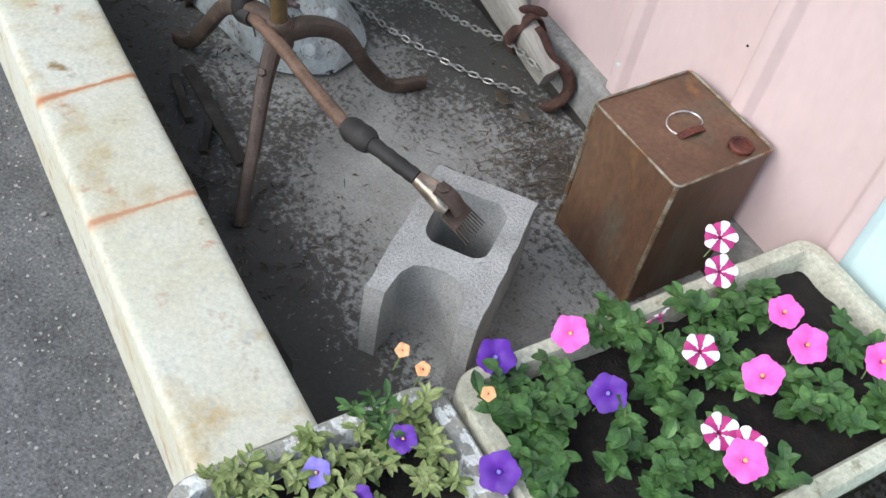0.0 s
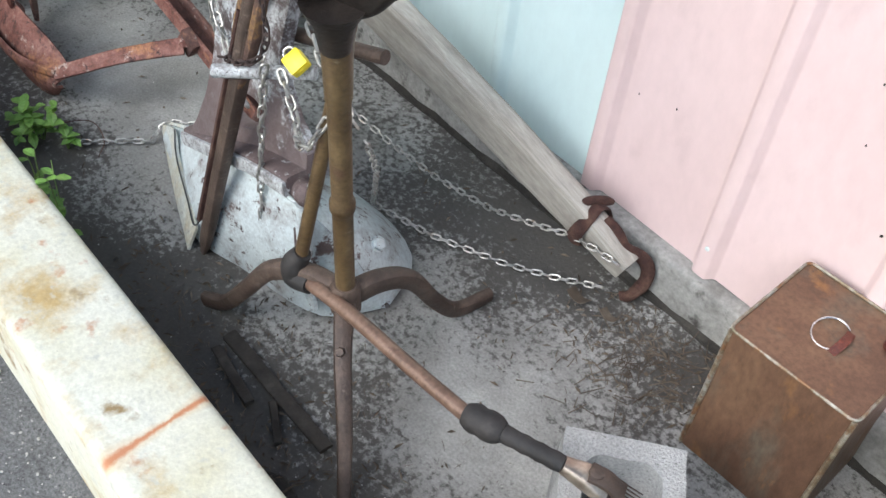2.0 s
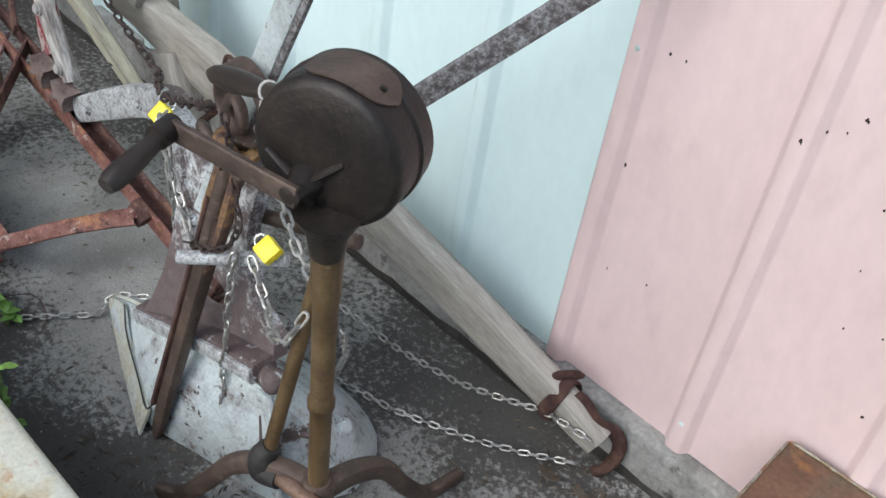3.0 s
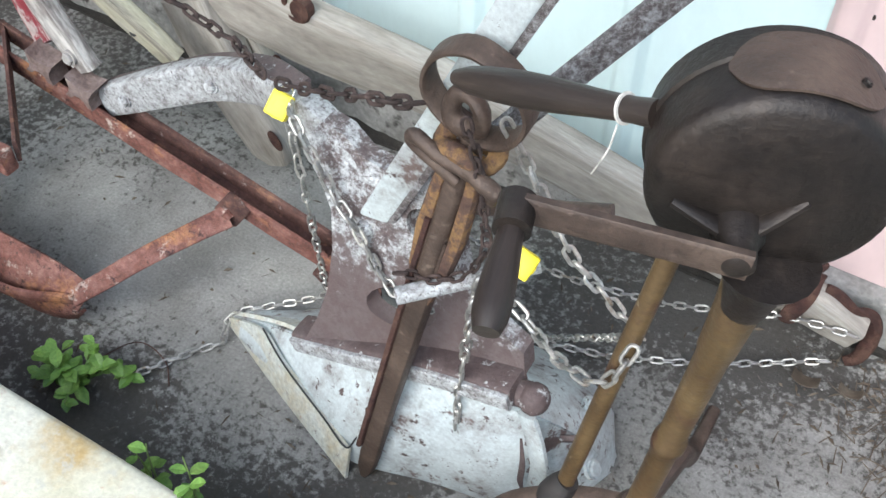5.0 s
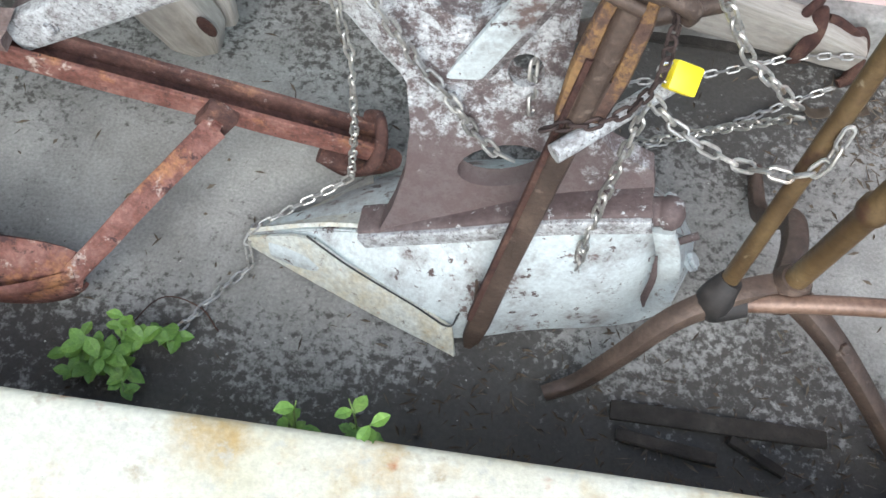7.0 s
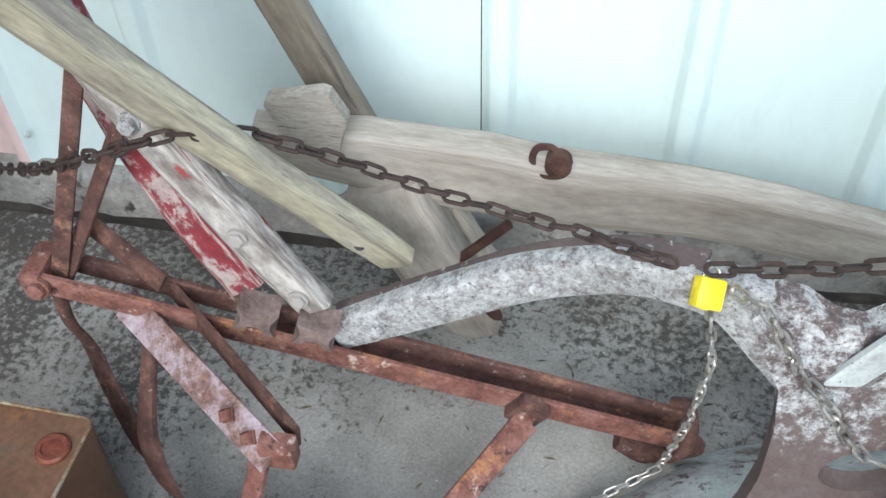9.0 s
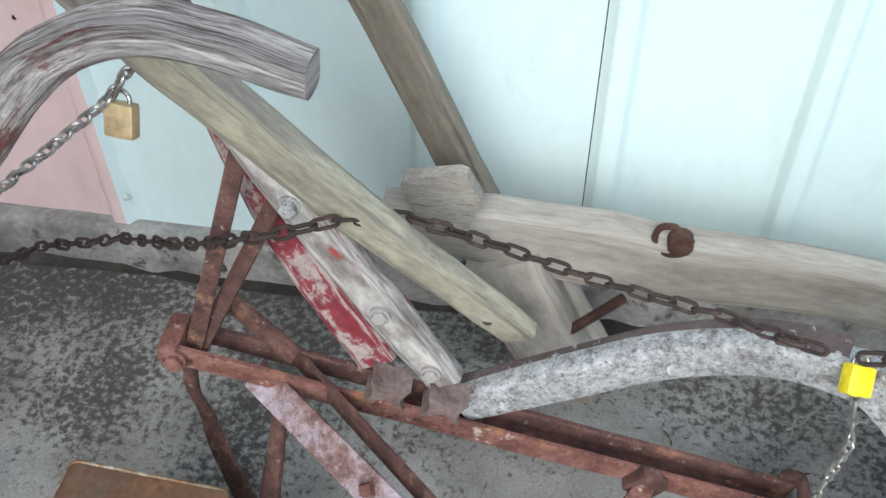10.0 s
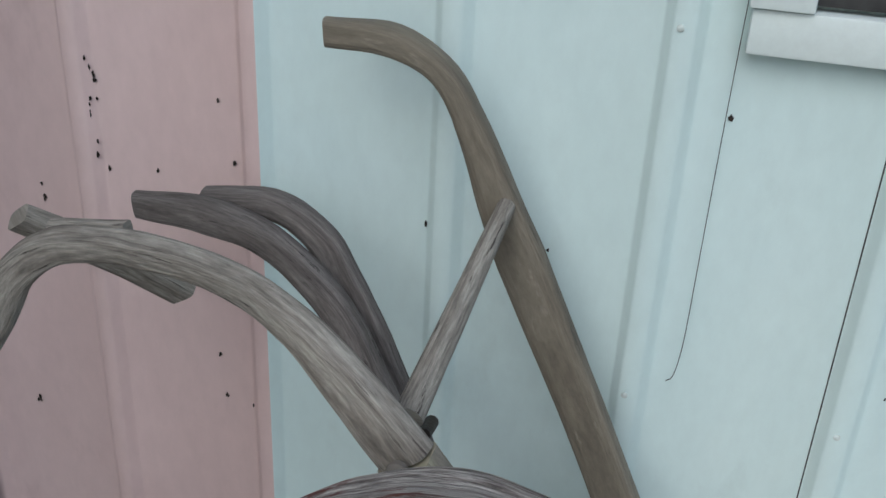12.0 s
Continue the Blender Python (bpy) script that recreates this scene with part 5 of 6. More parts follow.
part("stay", bar((-1.53, -0.49, 0.38), (-1.385, -0.425, 0.665), 0.026, 0.007, (0.8, -0.5, -0.2), 10, 5, 5), M_DARKRED, cv, "dark red flat stay")

# ---- a second handle of red-grey ridged wood ----
rp = [(-1.224, -0.712, 1.082), (-1.305, -0.70, 1.096), (-1.378, -0.69, 1.096), (-1.455, -0.68, 1.062), (-1.530, -0.67, 0.998), (-1.655, -0.66, 0.85), (-1.78, -0.65, 0.70), (-1.92, -0.64, 0.53), (-2.06, -0.63, 0.36), (-2.2, -0.62, 0.02)]
rh = thing("bent_lever", (-2.2, -0.62, 0), "ridged grey wooden handle with worn red paint and bent grip", "handle")
part("shaft", sweep(bmesh.new(), curve(rp), [(0.03, 0.046), (0.036, 0.05), (0.036, 0.048), (0.034, 0.048), (0.033, 0.056), (0.032, 0.064), (0.032, 0.068), (0.032, 0.07), (0.032, 0.068), (0.032, 0.066)], (0, 1, 0.2), 24, 3.6, 0.002, 9), M_REDGRIP, rh, "ridged grey grip running into a red-painted shaft")
part("pin", rod((-1.655, -0.705, 0.852), (-1.655, -0.62, 0.858), 0.010, n=12), M_RUST, rh, "rusted pin")
part("bracket", sweep(bmesh.new(), curve([(-1.685, -0.688, 0.842), (-1.66, -0.694, 0.862), (-1.63, -0.690, 0.866), (-1.615, -0.684, 0.85)]), [(0.010, 0.008), (0.016, 0.010), (0.014, 0.010), (0.010, 0.008)], (0, 0.3, 1), 10, 3, 0.005), M_RUST, rh, "rust-stained iron bracket")
part("leg", sweep(bmesh.new(), curve([(-1.628, -0.685, 0.845), (-1.655, -0.690, 0.77), (-1.708, -0.695, 0.67), (-1.768, -0.70, 0.565), (-2.06, -0.72, 0.0)]), [(0.026, 0.036), (0.028, 0.042), (0.028, 0.044), (0.03, 0.046), (0.03, 0.046)], (0, 1, 0.2), 18, 4, 0.002, 12), M_PALEWOOD, rh, "second flaked wooden leg")

# ---- wooden plough leaning on the wall ----
wp = thing("wooden_plough", (-0.5, -0.18, 0), "old grey wooden plough with tall curved handle by the wall", "wooden plough")
tp = [(-1.295, -0.255, 0.477), (-1.13, -0.24, 0.450), (-0.965, -0.222, 0.415), (-0.83, -0.21, 0.388), (-0.60, -0.19, 0.360), (-0.42, -0.165, 0.303), (-0.17, -0.142, 0.232), (0.02, -0.122, 0.165), (0.11, -0.113, 0.135), (0.205, -0.104, 0.098)]
part("beam", sweep(bmesh.new(), curve(tp, 4), [(0.05, 0.085), (0.055, 0.13), (0.06, 0.155), (0.06, 0.148), (0.058, 0.13), (0.055, 0.13), (0.055, 0.115), (0.052, 0.105), (0.05, 0.095), (0.045, 0.06)], (0, 1, 0.15), 20, 6, 0.002, 3), M_BEAMWOOD, wp, "long tapered hewn beam")
part("wedge", plate([(-1.252, 0.582), (-1.244, 0.588), (-1.168, 0.606), (-1.157, 0.602), (-1.136, 0.560), (-1.136, 0.550), (-1.145, 0.528), (-1.152, 0.50), (-1.225, 0.50), (-1.240, 0.54), (-1.254, 0.574)], [], lambda u, v, w: V(u, -0.287 + w - 0.008, v), 0.024), M_WEDGE, wp, "flat wooden wedge through the beam")
h1 = [(-1.138, -0.215, 0.46), (-1.182, -0.20, 0.545), (-1.296, -0.165, 0.775), (-1.40, -0.145, 0.975), (-1.468, -0.14, 1.115), (-1.515, -0.14, 1.225), (-1.56, -0.14, 1.30), (-1.63, -0.14, 1.337), (-1.728, -0.14, 1.338)]
part("handle", sweep(bmesh.new(), curve(h1), [(0.036, 0.07), (0.036, 0.068), (0.036, 0.066), (0.034, 0.068), (0.032, 0.072), (0.032, 0.054), (0.034, 0.038), (0.034, 0.036), (0.036, 0.042), (0.02, 0.040)], (0, 1, 0.1), 20, 4.5, 0.001, 7), M_BROWNWOOD, wp, "tall tan wooden handle curved at the top")
part("rung", rod((-1.462, -0.155, 1.135), (-1.485, -0.50, 1.02), 0.013, 0.018, n=12, steps=6, wobble=0.0015), M_WOOD, wp, "split round rung")
part("sole", sweep(bmesh.new(), curve([(-1.105, -0.245, 0.40), (-1.065, -0.245, 0.30), (-1.025, -0.243, 0.205), (-0.985, -0.24, 0.125), (-0.96, -0.24, 0.075), (-0.945, -0.24, 0.045)]), [(0.06, 0.125), (0.06, 0.13), (0.06, 0.13), (0.06, 0.125), (0.055, 0.11), (0.04, 0.06)], (0, 1, 0), 20, 7, 0.003, 4), M_BEAMWOOD, wp, "wooden foot tapering to the floor")
part("sole_cheek", sweep(bmesh.new(), curve([(-1.04, -0.20, 0.30), (-0.99, -0.195, 0.20), (-0.945, -0.19, 0.12), (-0.925, -0.19, 0.06)]), [(0.035, 0.10), (0.035, 0.10), (0.035, 0.085), (0.03, 0.05)], (0, 1, 0), 16, 6, 0.003, 8), M_BEAMWOOD, wp, "second plank of the foot")
part("rust_stain", plate(ellipse(-0.925, 0.135, 0.013, 0.024, 14, 0.5), [], lambda u, v, w: V(u, -0.274 + w, v), 0.004), M_RUST, wp, "rusted nail hole")
part("brace", rod((-0.985, -0.262, 0.25), (-0.905, -0.25, 0.335), 0.009, n=10), M_RUST, wp, "rusted brace rod")
hk = V(-0.85, -0.222, 0.455)
part("hook", sweep(bmesh.new(), curve([hk + V(0.03, -0.02, 0.02), hk + V(0.022, -0.024, -0.005), hk + V(-0.005, -0.024, -0.01), hk + V(-0.024, -0.02, 0.01), hk + V(-0.02, -0.018, 0.036), hk + V(0.0, -0.018, 0.042), hk + V(0.01, -0.018, 0.03)]), 0.011, (0, 1, 0), 10), M_RUST, wp, "rusty iron hook")
part("hook_plate", plate(ellipse(-0.836, 0.468, 0.02, 0.022, 14), [], lambda u, v, w: V(u, -0.252 + w, v), 0.02), M_RUST, wp)
# yellow board with the near grip
yp = [(-1.065, -0.352, 0.345), (-1.12, -0.381, 0.434), (-1.25, -0.45, 0.64), (-1.37, -0.535, 0.875), (-1.463, -0.572, 1.025), (-1.520, -0.57, 1.090), (-1.593, -0.55, 1.142), (-1.692, -0.52, 1.169), (-1.822, -0.50, 1.169), (-1.917, -0.50, 1.154), (-1.977, -0.50, 1.107), (-2.02, -0.50, 1.04), (-2.10, -0.50, 0.92)]
yh = thing("long_handle", (-1.065, -0.352, 0.3), "broad weathered wooden plough handle with traces of yellow wash", "handle")
part("board", sweep(bmesh.new(), curve(yp[:5]), [(0.034, 0.064), (0.036, 0.068), (0.036, 0.07), (0.036, 0.07), (0.038, 0.07)], (0, 1, 0.4), 20, 6, 0.002, 13), M_YELLOWWOOD, yh, "broad board with yellow wash")
part("grip", sweep(bmesh.new(), curve(yp[4:]), [(0.038, 0.07), (0.036, 0.062), (0.034, 0.048), (0.034, 0.038), (0.034, 0.038), (0.034, 0.04), (0.034, 0.045), (0.032, 0.054), (0.032, 0.054)], (0, 1, 0.3), 20, 3.6, 0.002, 15), M_WOOD, yh, "long grey curved grip")
part("pin", lathe((-1.463, -0.60, 1.03), (0, -1, 0.2), [(0, 0.012), (0.008, 0.012), (0.011, 0.008)], 12), M_WOOD, yh, "wooden peg end")
part("bolt", rod((-1.486, -0.43, 0.945), (-1.486, -0.395, 0.94), 0.009, n=10), M_IRON, yh, "dark bolt end")
part("nail_hole", lathe((-1.11, -0.388, 0.405), (0, -1, 0.3), [(0, 0.009), (0.002, 0.008)], 10), M_LINE, yh)
part("cross_piece", sweep(bmesh.new(), curve([(-2.08, -0.36, 1.10), (-1.99, -0.26, 1.0), (-1.935, -0.205, 0.93)]), [(0.03, 0.05), (0.034, 0.062), (0.03, 0.055)], (0, 1, 0.3), 16, 4, 0.002), M_WOOD, yh, "short grey cross piece behind the grip")
part("cross_piece", bar((-1.94, -0.47, 1.16), (-1.84, -0.465, 1.172), 0.02, 0.022, (0, 1, 0), 14, 4, 4, wobble=0.002), M_WOOD, yh)

# loose pipe resting on the frog
solo("iron_pipe", rod((-0.40, -0.53, 0.488), (-0.153, -0.474, 0.551), 0.014, n=14, steps=4), M_BROWNIRON, "dark rusty pipe lying across the plough", "pipe")

# ---- chains ----
def link_mesh(name, pitch, wire, material):
    bm = bmesh.new()
    r = wire * 1.15
    half = max(pitch / 2 + wire * 0.5 - r, 0.001)
    pts = []
    for k in range(6):
        a = -math.pi / 2 + math.pi * k / 5
        pts.append(V(half + r * math.cos(a), r * math.sin(a), 0))
    for k in range(6):
        a = math.pi / 2 + math.pi * k / 5
        pts.append(V(-half + r * math.cos(a), r * math.sin(a), 0))
    sweep(bm, pts, wire, (0, 0, 1), 6, ring=True)
    return finish(bm, name, material, True)


LINKS = {"steel": link_mesh("link", 0.023, 0.0054, M_STEEL), "thin": link_mesh("link", 0.0195, 0.0044, M_STEEL), "rust": link_mesh("link", 0.029, 0.0062, M_RUSTCHAIN), "rustfine": link_mesh("link", 0.0175, 0.0045, M_RUSTCHAIN)}
STEP = {"steel": 0.023, "thin": 0.0195, "rust": 0.029, "rustfine": 0.0175}


def chain(points, kind, label, sag=0.0, twist=0.0):
    pts = [V(p) for p in points]
    line = []
    for a, b in zip(pts, pts[1:]):
        for k in range(24):
            u = k / 24
            line.append(a.lerp(b, u) - V(0, 0, sag * 4 * u * (1 - u) * (b - a).length))
    line.append(pts[-1])
    t = thing("chain", pts[0], label, "chain")
    want = STEP[kind]
    spots = [line[0]]
    for q in line[1:]:
        while (q - spots[-1]).length >= want:
            spots.append(spots[-1] + (q - spots[-1]).normalized() * want)
    for k, (a, b) in enumerate(zip(spots, spots[1:])):
        d = (b - a).normalized()
        jit = V(random.uniform(-0.12, 0.12), random.uniform(-0.12, 0.12), random.uniform(-0.12, 0.12))
        d = (d + jit).normalized()
        q = d.to_track_quat("X", "Z")
        m = q.to_matrix().to_4x4() @ Matrix.Rotation(radians(45 + twist + 90 * (k % 2) + random.uniform(-14, 14)), 4, "X")
        ob = new("link", LINKS[kind])
        ob.parent = t
        ob.matrix_basis = Matrix.Translation((a + b) / 2 - pts[0]) @ m
    return t


random.seed(4)
chain([(-2.25, -0.17, 0.125), (-1.99, -0.268, 0.262), (-1.90, -0.275, 0.322), (-1.70, -0.325, 0.425), (-1.55, -0.42, 0.532), (-1.41, -0.50, 0.648), (-1.34, -0.515, 0.688), (-1.29, -0.50, 0.700), (-1.22, -0.43, 0.65), (-1.09, -0.40, 0.58), (-0.944, -0.425, 0.558), (-0.80, -0.45, 0.552), (-0.66, -0.535, 0.597)], "rust", "heavy rusty chain strung from the wall over the implements", 0.012, 20)
chain([(-0.645, -0.535, 0.60), (-0.465, -0.585, 0.695), (-0.335, -0.625, 0.772)], "rust", "short heavy rusty chain tied to the stake", 0.02, 20)
chain([(-0.64, -0.535, 0.575), (-0.613, -0.55, 0.44), (-0.617, -0.535, 0.27), (-0.635, -0.505, 0.085), (-0.703, -0.535, 0.05), (-0.766, -0.592, 0.05), (-0.792, -0.612, 0.03), (-0.774, -0.649, 0.010), (-0.811, -0.695, 0.010), (-0.842, -0.748, 0.010), (-0.875, -0.80, 0.012)], "thin", "galvanised chain hanging to the share tip and along the floor", 0.0)
chain([(-0.615, -0.55, 0.585), (-0.582, -0.583, 0.60), (-0.558, -0.588, 0.56), (-0.523, -0.592, 0.502), (-0.482, -0.600, 0.456), (-0.446, -0.606, 0.398), (-0.418, -0.610, 0.364), (-0.380, -0.614, 0.350)], "steel", "galvanised chain slung across the plough frog", 0.0)
chain([(-0.25, -0.61, 0.775), (-0.224, -0.61, 0.731), (-0.186, -0.61, 0.666), (-0.148, -0.61, 0.600), (-0.10, -0.605, 0.555), (-0.052, -0.60, 0.505)], "steel", "galvanised chain hanging from the stake hook", 0.0)
chain([(-0.240, -0.63, 0.535), (-0.20, -0.635, 0.49), (-0.165, -0.65, 0.482), (-0.13, -0.672, 0.488), (-0.095, -0.694, 0.510), (-0.066, -0.702, 0.518), (-0.044, -0.700, 0.546), (-0.036, -0.680, 0.59)], "steel", "galvanised chain looped round the drive tube", 0.0)
chain([(-0.250, -0.655, 0.55), (-0.261, -0.66, 0.42), (-0.270, -0.665, 0.27), (-0.272, -0.668, 0.125)], "steel", "loose end of galvanised chain hanging over the plough", 0.0)
chain([(-0.05, -0.59, 0.49), (-0.13, -0.50, 0.32), (-0.31, -0.36, 0.016), (-0.157, -0.311, 0.012), (-0.005, -0.239, 0.012), (0.097, -0.175, 0.014), (0.20, -0.135, 0.05)], "thin", "galvanised chain lying across the concrete", 0.0)
chain([(0.205, -0.14, 0.13), (0.095, -0.15, 0.125), (-0.03, -0.175, 0.085), (-0.12, -0.19, 0.06), (-0.27, -0.21, 0.045), (-0.42, -0.225, 0.05), (-0.55, -0.25, 0.08), (-0.6, -0.3, 0.1)], "thin", "galvanised chain lying along the timber beam", 0.0)
chain([(-0.275, -0.655, 0.80), (-0.262, -0.655, 0.765), (-0.252, -0.655, 0.71), (-0.247, -0.652, 0.66), (-0.243, -0.65, 0.60), (-0.262, -0.66, 0.552), (-0.30, -0.672, 0.528), (-0.345, -0.672, 0.515), (-0.365, -0.675, 0.505)], "rustfine", "thin rusty chain wound round the stake", 0.0)
chain([(-0.36, -0.53, 0.60), (-0.38, -0.56, 0.48), (-0.372, -0.60, 0.42)], "steel", "short galvanised chain behind the stake", 0.0)
chain([(-1.50, -0.47, 0.90), (-1.535, -0.455, 0.865), (-1.571, -0.45, 0.817), (-1.644, -0.45, 0.752), (-1.734, -0.45, 0.674), (-1.86, -0.44, 0.56), (-2.0, -0.43, 0.46)], "steel", "galvanised chain under the bent handle", 0.01)

# rusty shackle binding the timber's lower end
sb = thing("rusty_hook", (0.2, -0.1, 0), "rust-caked iron hook and ring at the end of the timber", "hook")
part("binding", sweep(bmesh.new(), [V(0.098, -0.112, 0.142) + V(0.012 * math.sin(a), -0.038 * math.cos(a), 0.058 * math.sin(a)) for a in np.linspace(0, 2 * math.pi, 31)[:-1]], (0.030, 0.013), (1, 0, 0.2), 14, 2, 0.012, ring=True), M_RUST, sb, "rust-caked band round the timber")
part("knot", sweep(bmesh.new(), curve([(0.075, -0.125, 0.188), (0.088, -0.115, 0.205), (0.104, -0.092, 0.208), (0.112, -0.075, 0.205)]), [0.012, 0.02, 0.022, 0.012], (0, 0, 1), 14, 2, 0.012), M_RUST, sb, "lumpy rust knot")
part("hook", sweep(bmesh.new(), curve([(0.125, -0.112, 0.172), (0.155, -0.105, 0.150), (0.188, -0.09, 0.126), (0.214, -0.068, 0.104), (0.234, -0.062, 0.06), (0.228, -0.080, 0.022), (0.205, -0.10, 0.014)], 8), [0.020, 0.024, 0.027, 0.029, 0.029, 0.027, 0.016], (0, 0, 1), 14, 2, 0.013), M_RUST, sb, "rust-caked hook bent round the timber end")

# ---- padlocks ----
def padlock(at, size, yaw, lean, mat, label, thick, roll=0.0):
    t = thing("padlock", at, label, "padlock", "padlocks")
    m = Matrix.Translation(at) @ Euler((radians(lean), 0, radians(yaw))).to_matrix().to_4x4() @ Matrix.Rotation(radians(roll), 4, "Y")
    w, h = size
    bm = block((-w / 2, -thick / 2, -h / 2), (w / 2, thick / 2, h / 2), min(w, thick) * 0.18)
    bmesh.ops.transform(bm, matrix=m, verts=bm.verts)
    part("body", bm, mat, t)
    r = w * 0.3
    pts = [m @ V(r, 0, h / 2 - 0.004)] + [m @ V(r * math.cos(a), 0, h / 2 + 0.003 + r * math.sin(a)) for a in np.linspace(0, math.pi, 10)] + [m @ V(-r, 0, h / 2 - 0.004)]
    part("shackle", sweep(bmesh.new(), pts, w * 0.15, m.to_3x3() @ V(0, 1, 0), 10), M_SHACKLE, t, "bright steel shackle")
    part("keyway", lathe(m @ V(0, 0, -h / 2), m.to_3x3() @ V(0, 0, -1), [(0, w * 0.16), (0.0012, w * 0.15)], 12), mat, t)


padlock((-0.212, -0.616, 0.562), (0.035, 0.036), 22, -46, M_YELLOW, "bright yellow padlock hanging on the stake chain", 0.024, -62)
padlock((-0.640, -0.542, 0.566), (0.034, 0.038), 25, -42, M_YELLOW, "bright yellow padlock hanging on the plough beam", 0.024, 24)
padlock((-1.562, -0.455, 0.787), (0.040, 0.044), -8, -22, M_BRASS, "dull brass padlock hanging under the bent handle", 0.02)

# ---- planters ----
def trough(x0, x1, y0, y1, z, mat, label):
    t = thing("planter", ((x0 + x1) / 2, (y0 + y1) / 2, 0), label, "planter", "flower troughs")

    def rect(g, zz, r=0.05):
        out = []
        r = max(r - g, 0.012)
        for cx, cy, a0 in ((x1 - g - r, y1 - g - r, 0), (x0 + g + r, y1 - g - r, 90), (x0 + g + r, y0 + g + r, 180), (x1 - g - r, y0 + g + r, 270)):
            out += [V(cx + r * math.cos(radians(a0 + 15 * k)), cy + r * math.sin(radians(a0 + 15 * k)), zz) for k in range(7)]
        return out

    bm = bmesh.new()
    rows = []
    for g, zz in ((0.035, 0), (0.03, 0.01), (0.012, z - 0.05), (0.0, z - 0.045), (0.0, z - 0.008), (0.006, z), (0.03, z), (0.036, z - 0.008), (0.042, z - 0.06), (0.044, z - 0.1)):
        rows.append([bm.verts.new(p + 0.0025 * noise.noise_vector(p * 20)) for p in rect(g, zz)])
    n = len(rows[0])
    for a, b in zip(rows, rows[1:]):
        for j in range(n):
            bm.faces.new((a[j], a[(j + 1) % n], b[(j + 1) % n], b[j]))
    bm.faces.new(rows[0]), bm.faces.new(rows[-1])
    part("trough", bm, mat, t)
    bm = bmesh.new()
    nx, ny = 14, 26
    vs = [[bm.verts.new((x0 + 0.036 + (x1 - x0 - 0.072) * i / nx, y0 + 0.036 + (y1 - y0 - 0.072) * j / ny, 0)) for j in range(ny + 1)] for i in range(nx + 1)]
    for row in vs:
        for v in row:
            v.co.z = z - 0.04 + 0.014 * noise.fractal(v.co * 22, 1, 2, 3)
    for i in range(nx):
        for j in range(ny):
            bm.faces.new((vs[i][j], vs[i + 1][j], vs[i + 1][j + 1], vs[i][j + 1]))
    part("compost", bm, M_COMPOST, t, "dark crumbly compost")
    return t


trough(0.893, 1.30, -0.788, -0.026, 0.27, M_TROUGH, "cream cast trough planted with pink and striped petunias")
trough(0.887, 1.30, -1.228, -0.800, 0.27, M_LICHEN, "lichened grey trough with violas and pale foliage")
solo("mint_plinth", block((1.33, -1.25, 0.0), (1.75, -0.02, 0.21), 0.01), M_MINT, "mint painted plinth beyond the troughs", "plinth")

random.seed(11)


def leaf(bm, at, aim, length, width, fold=0.25, droop=0.3):
    """One small pointed leaf, folded along its rib."""
    d = V(aim).normalized()
    s = d.cross(V(0, 0, 1))
    s = s.normalized() if s.length > 0.1 else V(1, 0, 0)
    u = s.cross(d)
    rows = []
    for k, w in ((0, 0.12), (0.3, 0.85), (0.6, 1.0), (0.85, 0.55), (1.0, 0.04)):
        c = V(at) + d * length * k - V(0, 0, droop * length * k * k)
        rows.append([bm.verts.new(c - s * width * w / 2 + u * fold * width * w / 2), bm.verts.new(c), bm.verts.new(c + s * width * w / 2 + u * fold * width * w / 2)])
    for a, b in zip(rows, rows[1:]):
        for j in (0, 1):
            bm.faces.new((a[j], a[j + 1], b[j + 1], b[j]))


def plant(at, spread_, high, count, mat, label, name="petunia_plant", size=(0.026, 0.014), category="plant", stems=5, group=""):
    t = thing(name, at, label, category, group)
    bl, bs_ = bmesh.new(), bmesh.new()
    for k in range(stems):
        a = 2 * math.pi * (k + random.random()) / stems
        e = V(at) + V(math.cos(a), math.sin(a), 0) * spread_ * random.uniform(0.35, 1) + V(0, 0, high * random.uniform(0.5, 1))
        mid = V(at).lerp(e, 0.5) + V(0, 0, high * 0.25)
        line = curve([V(at), mid, e], 5)
        sweep(bs_, line, [0.004, 0.002], (1, 0.3, 0), 5)
        for j in range(count // stems):
            p = line[random.randint(2, len(line) - 1)]
            b = random.uniform(0, 6.28)
            g = random.uniform(0.7, 1.3)
            leaf(bl, p + V(0, 0, random.uniform(-0.004, 0.006)), (math.cos(b), math.sin(b), random.uniform(-0.1, 0.8)), size[0] * g, size[1] * g, random.uniform(0.1, 0.4), random.uniform(0, 0.4))
    part("stems", bs_, M_STEM, t, "thin green stems")
    ob = part("foliage", bl, mat, t, smooth=False)
    tagged(ob, kind="stuff")
    return t


for x, y in ((0.885, -0.52), (0.95, -0.66), (0.96, -0.49), (1.04, -0.5), (0.95, -0.36), (0.95, -0.27), (1.04, -0.39), (1.12, -0.30), (1.16, -0.28), (1.09, -0.16), (1.14, -0.51), (1.02, -0.73), (1.07, -0.76), (1.08, -0.63), (1.20, -0.45), (1.17, -0.62), (0.93, -0.74), (1.2, -0.2)):
    plant((x + 0.028, y + 0.022, 0.232), 0.062, 0.062, 95, M_LEAF, "green petunia plant with small soft leaves", size=(0.03, 0.017), group="petunias")
for x, y in ((0.93, -0.88), (0.90, -0.93), (0.95, -0.97), (0.92, -1.05), (0.98, -1.05), (0.91, -1.14), (1.0, -0.90), (1.03, -1.0), (0.97, -1.14)):
    plant((x + 0.026, y + 0.012, 0.232), 0.06, 0.07, 100, M_LEAFPALE if random.random() < 0.7 else M_LEAF, "straggling pale green viola plant", "viola_plant", (0.024, 0.009), group="violas")


